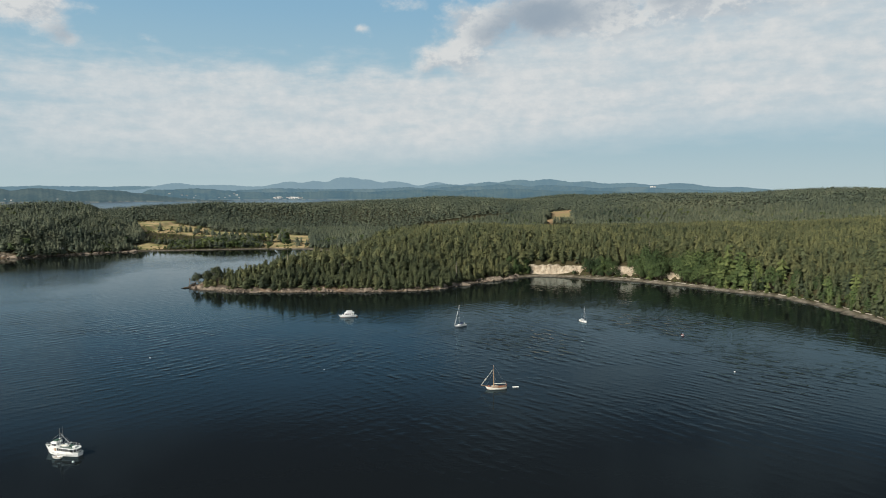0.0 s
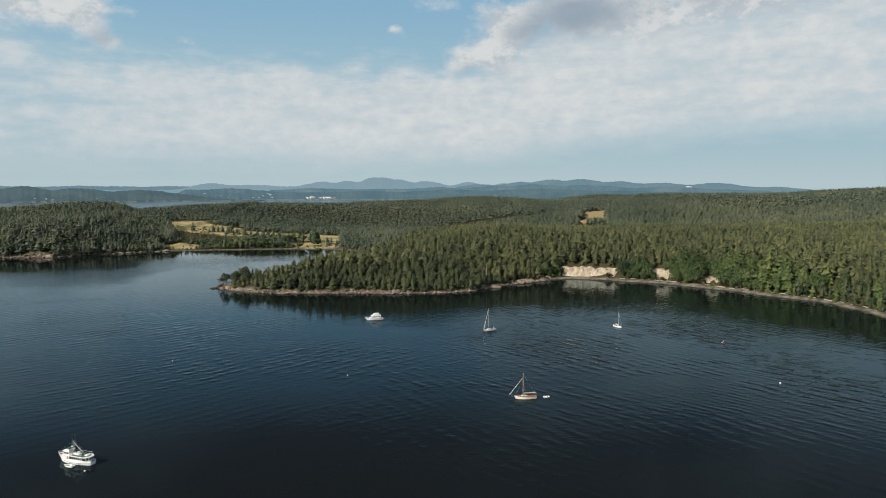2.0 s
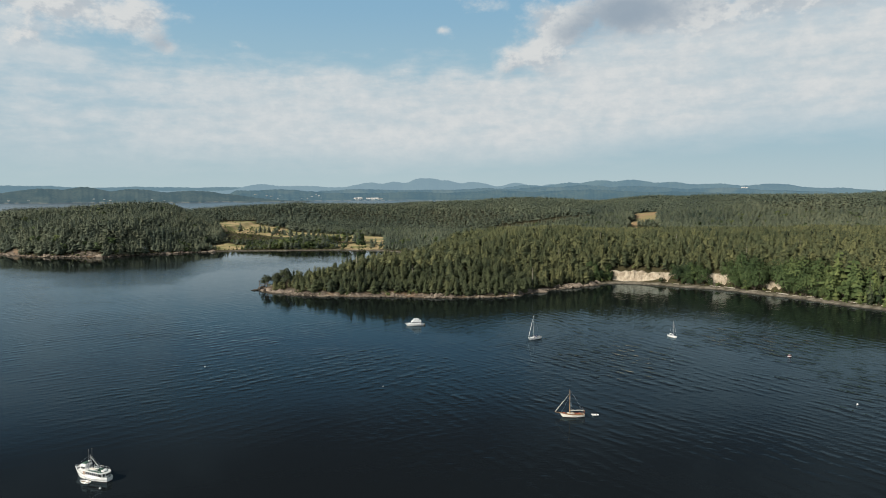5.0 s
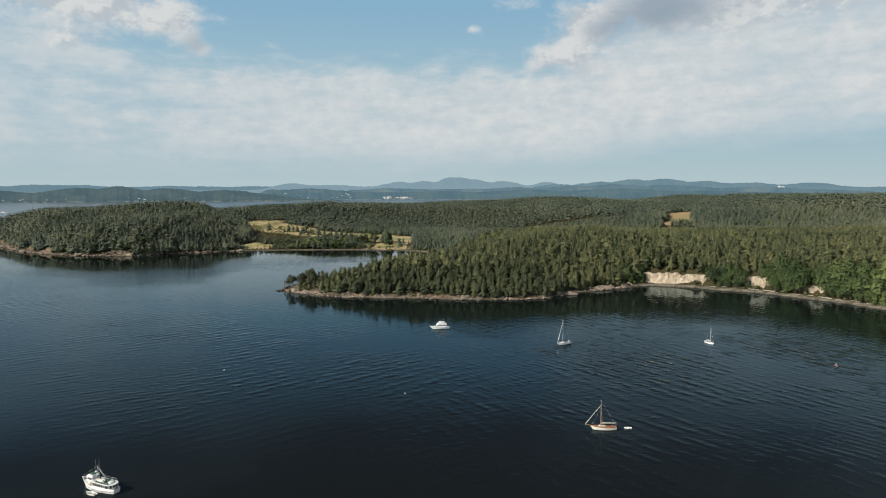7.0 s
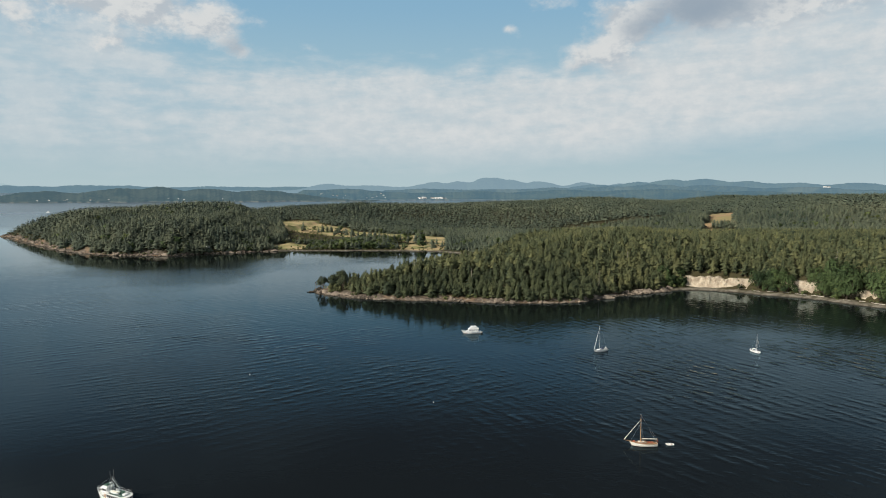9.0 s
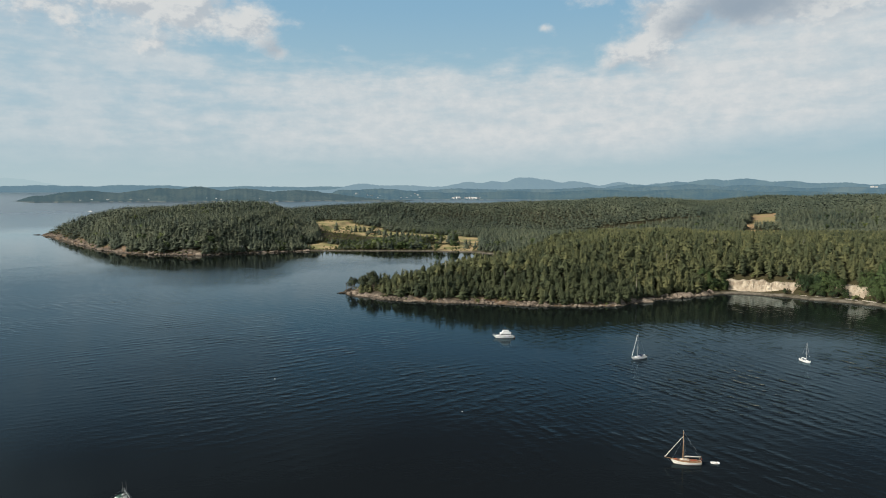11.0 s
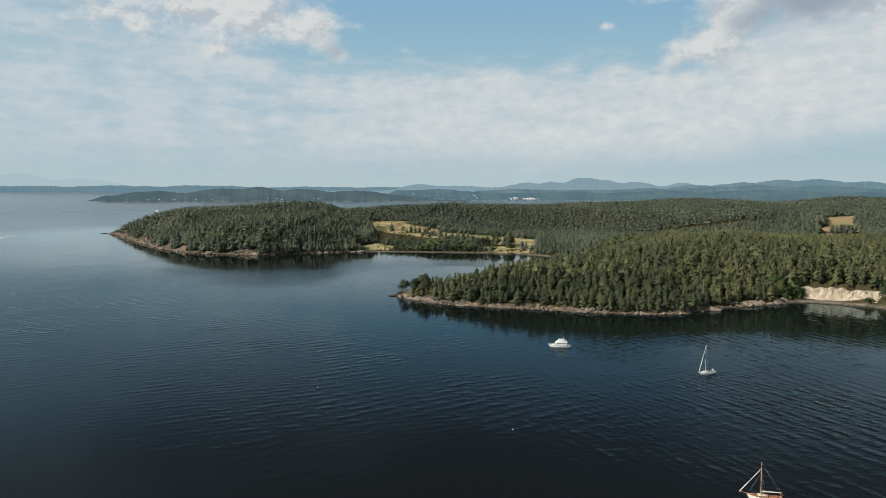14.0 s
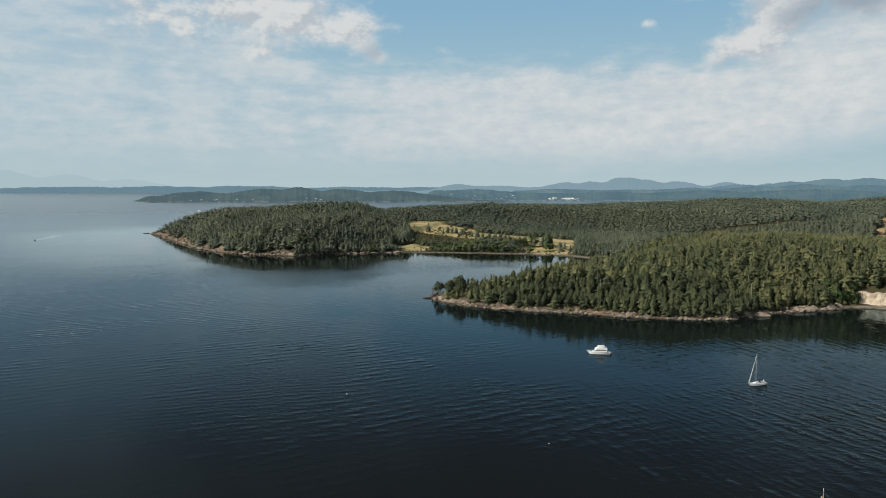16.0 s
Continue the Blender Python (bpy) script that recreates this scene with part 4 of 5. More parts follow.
# ---- rocks, bluff ----
def boulder():
    bm = bmesh.new()
    bmesh.ops.create_icosphere(bm, subdivisions=1, radius=1.0)
    for v in bm.verts:
        v.co *= rng.uniform(0.5, 1.35)
        v.co.z *= 0.55
    V = np.array([v.co[:] for v in bm.verts])
    F = np.array([[v.index for v in f.verts] for f in bm.faces])
    bm.free()
    return V, F, np.zeros(len(F), int)


ROCKS = [boulder() for _ in range(4)]
x, y = feet(-1110, 140, 540, 1200, 2.3)
d = inland(x, y)
ok = (beach(x, y) < 0.6) & (d > -1.5) & (d < 6.5) & (rng.random(len(x)) < 0.62)
x, y, d = x[ok], y[ok], d[ok]
P = np.stack((x, y, height(x, y, d)), 1)
planted("shore_rocks", ROCKS, P, 0.5 + 1.2 * rng.random(len(x)) + 2.6 * rng.random(len(x)) ** 7, rng.uniform(0.9, 1.7, len(x)), rng.integers(0, 4, len(x)), [ROCK], "tan and brown broken rocks along the waterline", "rocks")

for name, cx, cy, lx, ly, hz, turn in (("rock_islet", -226.0, 600, 4.6, 2.2, 1.2, 8), ("rock_islet", -1083, 1146, 9, 3, 1.3, 20), ("rock_islet", -222, 607, 6, 4.5, 3.6, 50)):
    bm = bmesh.new()
    bmesh.ops.create_icosphere(bm, subdivisions=4, radius=1.0)
    for v in bm.verts:
        k = 0.75 + 0.5 * noise.noise(v.co * 2.1 + Vector((cx, cy, 0))) + 0.2 * noise.noise(v.co * 6.0)
        v.co = Vector((v.co.x * lx * k, v.co.y * ly * k, v.co.z * hz * k))
    me = bpy.data.meshes.new(name)
    bm.to_mesh(me)
    bm.free()
    me.materials.append(WET_ROCK)
    ob = new(name, me)
    ob.matrix_world = pose(cx, cy, 0.0, 0, 0, turn)
    tagged(ob, "low dark wave-washed rock off the point", "rock", "rocks off the points")


def bluff(a, b, low, top, seed):
    """A bare eroded bank from a to b, with gullies, a ragged lip and a foot of slumped clay."""
    a, b = Vector((*a, 0)), Vector((*b, 0))
    n_u, n_v = max(10, int((b - a).length / 0.9)), 14
    back = Vector((-(b - a).y, (b - a).x, 0)).normalized()
    if back.y < 0:
        back = -back
    V = []
    for j in range(n_v + 1):
        v = j / n_v
        for i in range(n_u + 1):
            u = i / n_u
            p = a.lerp(b, u)
            rim = top * (0.86 + 0.22 * noise.noise(Vector((u * (b - a).length * 0.16, seed, 0))))
            z = low + (rim - low) * min(1, v * 1.15)
            gully = 1.5 * noise.noise(Vector((u * (b - a).length * 0.30, v * 0.8, seed))) + 0.7 * noise.noise(Vector((p.x * 0.9, z * 0.5, seed + 4)))
            deep = 4.5 * max(0, 0.22 - v) / 0.22 * -1 + 2.6 * v + gully * min(1, v * 4) + (6.0 if v > 0.9 else 0.0) * (v - 0.9) * 10
            p = p + back * deep
            V.append((p.x, p.y, z))
    idx = np.arange(len(V)).reshape(n_v + 1, n_u + 1)
    q = np.stack((idx[:-1, :-1], idx[:-1, 1:], idx[1:, 1:], idx[1:, :-1]), -1).reshape(-1, 4)
    ob = new("clay_bluff", sheet("clay_bluff", V, q, [CLAY], smooth=False))
    return tagged(ob, "bare pale clay bluff with gullies above the beach", "bluff", "bare bluffs above the beach", kind="structure")


bluff((85, 692), (143, 678), 0.7, 12.0, 3)
bluff((158, 670.5), (193, 649.5), 0.7, 14.0, 7)
bluff((193, 648), (228, 614), 0.7, 10.5, 11)


# dead standing trees among the firs, and one or two fallen at the shore
SNAG = plain("bleached_snag_wood", (0.30, 0.27, 0.23), 0.9, vary=0.2, size=0.5)
x, y = feet(-180, 290, 560, 900, 31)
d = inland(x, y)
ok = wooded(x, y, d) & (d > 8) & (d < 190)
for sx, sy, sd in list(zip(x[ok], y[ok], d[ok]))[3:60:5]:
    tall = rng.uniform(15, 23)
    snag = thing("dead_tree", "bare bleached dead trunk standing among the firs", "tree", "dead trees in the wood")
    snag.matrix_world = Matrix.Translation((sx, sy, float(height(np.array([sx]), np.array([sy]))[0]) - 0.3)) @ Matrix.Rotation(rng.uniform(0, 6.28), 4, "Z")
    for i in range(5):
        z0 = tall * (0.45 + 0.1 * i)
        a = rng.uniform(0, 6.28)
        if i == 0:
            me = bpy.data.meshes.new("trunk")
            bm = bmesh.new()
            bmesh.ops.create_cone(bm, cap_ends=True, segments=7, radius1=0.30, radius2=0.06, depth=tall, matrix=Matrix.Translation((0, 0, tall / 2)))
        else:
            bm = bmesh.new()
            me = bpy.data.meshes.new("branch")
            run = rng.uniform(1.0, 2.2)
            tip_at = Vector((run * math.cos(a), run * math.sin(a), 0.35))
            turn_to = tip_at.to_track_quat("Z", "Y").to_matrix().to_4x4()
            bmesh.ops.create_cone(bm, cap_ends=True, segments=5, radius1=0.10, radius2=0.03, depth=run, matrix=Matrix.Translation((0, 0, z0)) @ Matrix.Translation(tip_at / 2) @ turn_to)
        bm.to_mesh(me)
        bm.free()
        me.materials.append(SNAG)
        ob = new(me.name.split(".")[0], me)
        ob.parent = snag


# ---- boats ----
WHITE = plain("white_gelcoat", (0.86, 0.86, 0.84), 0.28, vary=0.06, size=0.6)
CREAM = plain("cream_hull_paint", (0.78, 0.75, 0.66), 0.35, vary=0.08, size=0.6)
TEAK = plain("weathered_teak", (0.34, 0.20, 0.11), 0.6, vary=0.3, size=1.5)
SPAR = plain("varnished_spruce", (0.52, 0.30, 0.15), 0.35, vary=0.2, size=1.2)
CANVAS = plain("cream_sailcloth", (0.74, 0.70, 0.60), 0.85, vary=0.1, size=2.0)
RUST_CLOTH = plain("tan_red_cloth", (0.36, 0.10, 0.05), 0.85, vary=0.2, size=2.0)
DARK = plain("dark_window", (0.02, 0.024, 0.028), 0.1, vary=0.1)
GREY = plain("grey_spar_paint", (0.20, 0.20, 0.19), 0.5, vary=0.15)
BLACK = plain("black_rubber", (0.03, 0.03, 0.03), 0.6)
GREEN = plain("dark_green_canvas", (0.045, 0.10, 0.075), 0.8, vary=0.2)
STEEL = plain("steel", (0.60, 0.60, 0.60), 0.3, metal=1.0, vary=0.1)
ALLOY = plain("mast_alloy", (0.66, 0.66, 0.64), 0.4, metal=0.5, vary=0.08)
BOOT = plain("antifouling", (0.08, 0.025, 0.02), 0.7, vary=0.2)
BLUE = plain("navy_canvas", (0.03, 0.05, 0.12), 0.8, vary=0.15)
RED = plain("red_buoy_paint", (0.085, 0.014, 0.02), 0.45, vary=0.2)
DECK = plain("grey_deck_paint", (0.50, 0.49, 0.45), 0.7, vary=0.12)
FOAM = plain("foam", (0.75, 0.78, 0.78), 0.9, vary=0.2, size=0.4)


def box(bm, x0, x1, y0, y1, z0, z1, front=0.0, back=0.0, side=0.0, bevel=0.0):
    """A block whose top is drawn in at front (+x), back and sides."""
    v = [bm.verts.new(c) for c in ((x0, y0, z0), (x1, y0, z0), (x1, y1, z0), (x0, y1, z0),
         (x0 + back, y0 + side, z1), (x1 - front, y0 + side, z1), (x1 - front, y1 - side, z1), (x0 + back, y1 - side, z1))]
    made = [bm.faces.new([v[i] for i in f]) for f in ((3, 2, 1, 0), (4, 5, 6, 7), (0, 1, 5, 4), (1, 2, 6, 5), (2, 3, 7, 6), (3, 0, 4, 7))]
    if bevel:
        edges = list({e for f in made for e in f.edges})
        bmesh.ops.bevel(bm, geom=edges, offset=bevel, segments=2, affect="EDGES", profile=0.5)


def rod(bm, a, b, r0, r1=None, sides=8):
    a, b = Vector(a), Vector(b)
    r1 = r0 if r1 is None else r1
    q = (b - a).to_track_quat("Z", "Y")
    ringed = []
    for c, r in ((a, r0), (b, r1)):
        ringed.append([bm.verts.new(c + q @ Vector((r * math.cos(6.28319 * i / sides), r * math.sin(6.28319 * i / sides), 0))) for i in range(sides)])
    for i in range(sides):
        j = (i + 1) % sides
        bm.faces.new((ringed[0][i], ringed[0][j], ringed[1][j], ringed[1][i]))
    bm.faces.new(ringed[0][::-1]), bm.faces.new(ringed[1])


def solid(fn, *args, **kw):
    bm = bmesh.new()
    fn(bm, *args, **kw)
    return bm


class Hull:
    """Lines of a boat: bow to +x, waterline at 0."""

    def __init__(self, L, B, bow, stern, draft, transom=0.7, rake=0.9, full=2.2, n=18):
        self.L, self.B, self.n = L, B, n
        self.rows = []
        for i in range(n + 1):
            s = i / n
            b = B / 2 * (transom + (1 - transom) * math.sin(min(1, s / 0.42) * math.pi / 2)) if s < 0.42 else B / 2 * (1 - ((s - 0.42) / 0.58) ** full)
            b = max(b, 0.03)
            z = stern + (bow - stern) * s ** 2.2 - 0.22 * math.sin(math.pi * s) * (bow - stern)
            deep = draft * (0.35 + 0.65 * math.sin(math.pi * min(1, 0.15 + 0.8 * s))) * (1 - s ** 6)
            x = -L / 2 + L * s
            xl = x - rake * s ** 4 + 0.25 * (1 - s) ** 4
            self.rows.append(((x, b, z), ((x + xl) / 2, b * 0.985, z * 0.55), (xl, b * 0.90 - 0.02, 0.12), (xl, b * 0.60, -deep * 0.6), (xl, 0.0, -deep)))

    def skin(self, lo, hi):
        """The strip of planking between two lines of the hull, both sides, with the transom."""
        bm = bmesh.new()
        for sgn in (1, -1):
            grid = [[bm.verts.new((p[0], sgn * p[1], p[2])) for p in row[lo:hi + 1]] for row in self.rows]
            for a, b in zip(grid, grid[1:]):
                for j in range(hi - lo):
                    bm.faces.new((a[j], a[j + 1], b[j + 1], b[j]))
        left = [bm.verts.new((p[0], p[1], p[2])) for p in self.rows[0][lo:hi + 1]]
        right = [bm.verts.new((p[0], -p[1], p[2])) for p in self.rows[0][lo:hi + 1]]
        for j in range(hi - lo):
            bm.faces.new((left[j], right[j], right[j + 1], left[j + 1]))
        bmesh.ops.remove_doubles(bm, verts=bm.verts, dist=0.002)
        return bm

    def deck(self, drop=0.14, inset=0.04, s0=0.0, s1=1.0):
        bm, last = bmesh.new(), None
        for i, row in enumerate(self.rows):
            if not s0 <= i / self.n <= s1:
                continue
            x, b, z = row[0]
            now = [bm.verts.new((x, k * max(b - inset, 0.01), z - drop + 0.05 * (1 - abs(k)))) for k in (-1, 0, 1)]
            if last:
                for j in range(2):
                    bm.faces.new((last[j], last[j + 1], now[j + 1], now[j]))
            last = now
        return bm

    def gunwale(self, r, out=0.02, up=0.0, line=0):
        bm = bmesh.new()
        for sgn in (1, -1):
            pts = [Vector((row[line][0], sgn * (row[line][1] + out), row[line][2] + up)) for row in self.rows]
            for a, b in zip(pts, pts[1:]):
                rod(bm, a, b, r, sides=5)
        return bm

    def at(self, s):
        f = max(0, min(self.n - 1e-6, s * self.n))
        i = int(f)
        a, b = self.rows[i][0], self.rows[i + 1][0]
        return Vector([p + (q - p) * (f - i) for p, q in zip(a, b)])


def rail(boat, hull, s0, s1, posts, high, r=0.018, name="guard_rail"):
    """Stanchions and a top wire down both sides."""
    for sgn in (1, -1):
        tops = []
        for i in range(posts):
            p = hull.at(s0 + (s1 - s0) * i / (posts - 1))
            p = Vector((p.x, sgn * max(p.y - 0.08, 0.03), p.z))
            tops.append(p + Vector((0, 0, high)))
            part("stanchion", solid(rod, p, tops[-1], r, sides=5), STEEL, boat)
        bm = bmesh.new()
        for a, b in zip(tops, tops[1:]):
            rod(bm, a, b, r * 0.8, sides=5)
        part(name, bm, STEEL, boat)


def dinghy(name, L, B, label, m, mat=None, inner=None):
    t = thing(name, label, "dinghy", m=m)
    h = Hull(L, B, 0.62, 0.42, 0.14, transom=0.75, rake=0.35, full=2.6, n=10)
    part("hull", h.skin(0, 4), mat or WHITE, t)
    part("gunwale", h.gunwale(0.045), inner or WHITE, t)
    part("floor", h.deck(drop=0.34, inset=0.08, s1=0.95), DECK, t)
    for x in (-0.25, 0.18):
        p = h.at(0.5 + x)
        part("thwart", solid(box, p.x - 0.13, p.x + 0.13, -p.y + 0.03, p.y - 0.03, 0.24, 0.29), TEAK, t)
    return t


def round_deck(bm, x0, x1, half, z0, z1, reach=1.3):
    """A flat deck, square in front and rounded at its after end."""
    edge = [(x1, -half), (x1, half)] + [(x0 + reach - reach * math.sin(math.pi * i / 10), half * math.cos(math.pi * i / 10)) for i in range(11)]
    low, high = [bm.verts.new((x, y, z0)) for x, y in edge], [bm.verts.new((x, y, z1)) for x, y in edge]
    bm.faces.new(low[::-1]), bm.faces.new(high)
    for i in range(len(edge)):
        j = (i + 1) % len(edge)
        bm.faces.new((low[i], low[j], high[j], high[i]))


def trawler():
    t = thing("trawler_yacht", "white wooden trawler yacht with pilothouse and boom at anchor", "boat", m=pose(-124.9, 216.6, 0, 0, 0, 164))
    h = Hull(14.4, 4.5, 2.7, 1.55, 0.7, transom=0.50, rake=1.1, full=2.6)
    hull = part("hull", h.skin(0, 2), WHITE, t)
    part("boot_stripe", h.skin(2, 4), BOOT, hull, "dark red bottom paint")
    part("rub_rail", h.gunwale(0.06, 0.02, 0.0, 1), GREY, hull, "dark grey rub rail along the hull")
    part("bulwark_cap", h.gunwale(0.07, 0.0, 0.02), WHITE, hull)
    part("deck", h.deck(0.55), DECK, t, "grey painted deck")
    # long house aft, its dark windows under a rounded boat deck
    house = part("deckhouse", solid(round_deck, -5.9, 2.2, 1.6, 0.9, 2.72), WHITE, t)
    for sgn in (1, -1):
        for i in range(7):
            x, y = -4.75 + i * 0.86, sgn * 1.60
            part("window", solid(box, x, x + 0.70, y - 0.03, y + 0.03, 1.62, 2.50), DARK, house, "dark cabin window")
        part("side_door", solid(box, 1.45, 2.05, sgn * 1.60 - 0.03, sgn * 1.60 + 0.03, 1.1, 2.5), TEAK, house, "brown side door")
    for i in range(5):
        a = math.pi * (0.5 + (i - 2) * 0.19)
        x, y = -4.6 - 1.3 * math.sin(a), 1.6 * math.cos(a)
        part("stern_window", solid(box, x - 0.10, x + 0.10, y - 0.26, y + 0.26, 1.62, 2.50), DARK, house, "dark cabin window")
    roof = part("boat_deck", solid(round_deck, -6.7, 2.7, 1.95, 2.74, 2.90, 1.6), WHITE, t)
    part("deck_mat", solid(round_deck, -5.6, 0.6, 1.62, 2.90, 2.94, 1.2), GREEN, roof, "dark green deck covering")
    for sgn in (1, -1):
        for x in (-5.6, -3.9):
            part("awning_post", solid(rod, (x, sgn * 1.8, 1.3), (x, sgn * 1.8, 2.75), 0.04), WHITE, roof)
    # pilothouse with the flying bridge on it
    pilot = part("pilothouse", solid(box, 1.5, 4.0, -1.3, 1.3, 1.6, 3.95, 0.35, 0.05, 0.10, 0.06), WHITE, t)
    for y in (-0.98, -0.32, 0.34):
        part("windscreen", solid(box, 3.70, 3.82, y, y + 0.6, 3.05, 3.68), DARK, pilot, "dark pilothouse window")
    for sgn in (1, -1):
        for x in (1.7, 2.65):
            part("side_window", solid(box, x, x + 0.78, sgn * 1.235 - 0.03, sgn * 1.235 + 0.03, 3.05, 3.68), DARK, pilot, "dark pilothouse window")
    part("brow", solid(box, 1.25, 4.2, -1.45, 1.45, 3.96, 4.05, 0.1, 0.1, 0.05, 0.03), WHITE, pilot)
    fly = part("flybridge", solid(box, 1.4, 3.7, -1.2, 1.2, 4.06, 4.62, 0.4, 0.0, -0.05, 0.05), WHITE, t)
    part("canvas_cover", solid(box, 1.6, 3.3, -1.05, 1.05, 4.63, 4.95, 0.3, 0.2, 0.25, 0.06), GREEN, fly, "dark green canvas cover")
    # foredeck
    trunk = part("trunk_cabin", solid(box, 3.9, 5.4, -0.9, 0.9, 1.5, 2.45, 0.3, 0.0, 0.12, 0.06), WHITE, t)
    part("hatch", solid(box, 4.3, 4.9, -0.3, 0.3, 2.46, 2.56, bevel=0.02), TEAK, trunk, "brown wooden hatch")
    part("winch", solid(rod, (5.9, -0.35, 2.25), (5.9, 0.35, 2.25), 0.22, 0.22, 10), GREY, t)
    # mast on two legs with crosstree, poles, radar and cargo boom
    mast = part("mast", solid(rod, (0.7, 0, 2.9), (0.6, 0, 7.6), 0.12, 0.08), GREY, t, "grey mast")
    for sgn in (1, -1):
        part("mast_leg", solid(rod, (1.3, sgn * 0.9, 2.9), (0.65, 0, 6.4), 0.07, 0.06), GREY, mast)
        part("mast_pole", solid(rod, (0.6, sgn * 0.55, 6.6), (0.6, sgn * 0.6, 9.5), 0.055, 0.035, 6), GREY, mast)
    part("crosstree", solid(rod, (0.6, -0.75, 6.8), (0.6, 0.75, 6.8), 0.06), GREY, mast)
    part("radar", solid(box, 0.75, 1.35, -0.45, 0.45, 5.4, 5.65, bevel=0.08), WHITE, mast, "white radar dome")
    part("lamp_board", solid(box, 0.5, 0.75, -0.3, 0.3, 4.4, 5.0, bevel=0.03), WHITE, mast)
    part("boom", solid(rod, (0.6, 0, 6.9), (-3.0, 0, 4.0), 0.09, 0.07), ALLOY, t)
    for p, q in (((0.6, 0.7, 6.8), (0.2, 1.85, 2.9)), ((0.6, -0.7, 6.8), (0.2, -1.85, 2.9)), ((0.6, 0, 7.5), (6.7, 0, 3.1)), ((0.6, 0, 7.5), (-6.0, 0, 3.2))):
        part("stay", solid(rod, p, q, 0.022, sides=5), STEEL, t)
    # gear on the boat deck
    skiff = part("skiff", Hull(3.4, 1.35, 0.62, 0.5, 0.1, n=8).skin(0, 4), WHITE, t, "white skiff stowed on deck")
    skiff.matrix_world = t.matrix_world @ pose(-1.3, 0.85, 3.08, 0, 0, 8)
    part("skiff_cover", solid(box, -2.7, 0.1, 0.35, 1.35, 3.45, 3.66, 0.5, 0.2, 0.3, 0.05), CANVAS, t, "pale canvas cover over the skiff")
    part("gear_cover", solid(box, -3.9, -2.2, -1.2, 0.2, 2.95, 3.45, 0.25, 0.2, 0.2, 0.06), GREEN, t, "dark green canvas cover")
    part("raft_canister", solid(rod, (-0.9, -1.0, 3.2), (0.3, -1.0, 3.2), 0.30, 0.30, 12), WHITE, t, "white raft canister")
    part("locker", solid(box, -5.4, -4.3, -0.7, 0.7, 2.95, 3.4, 0.05, 0.05, 0.05, 0.04), WHITE, t)
    part("vent_funnel", solid(rod, (0.2, 1.45, 2.9), (0.2, 1.45, 3.8), 0.16), WHITE, t)
    part("funnel_cap", solid(rod, (-0.2, -0.2, 2.9), (-0.2, -0.2, 3.9), 0.24, 0.20), BLACK, t)
    for sgn in (1, -1):
        part("deck_rail", solid(rod, (-5.0, sgn * 1.85, 3.6), (1.2, sgn * 1.85, 3.6), 0.03, sides=6), WHITE, roof)
        for i in range(6):
            part("rail_post", solid(rod, (-5.0 + 1.24 * i, sgn * 1.85, 2.88), (-5.0 + 1.24 * i, sgn * 1.85, 3.6), 0.025, sides=6), WHITE, roof)
    rail(t, h, 0.62, 0.98, 6, 0.7, 0.022)
    part("anchor", solid(box, 6.8, 7.4, -0.12, 0.12, 2.45, 2.68, 0.2, 0, 0, 0.03), STEEL, t)
    for x in (-3, 0.5):
        part("fender", solid(rod, (x, 2.33, 0.35), (x, 2.33, 1.0), 0.15), WHITE, t)
    t.scale = (0.98, 0.96, 0.93)
    return t


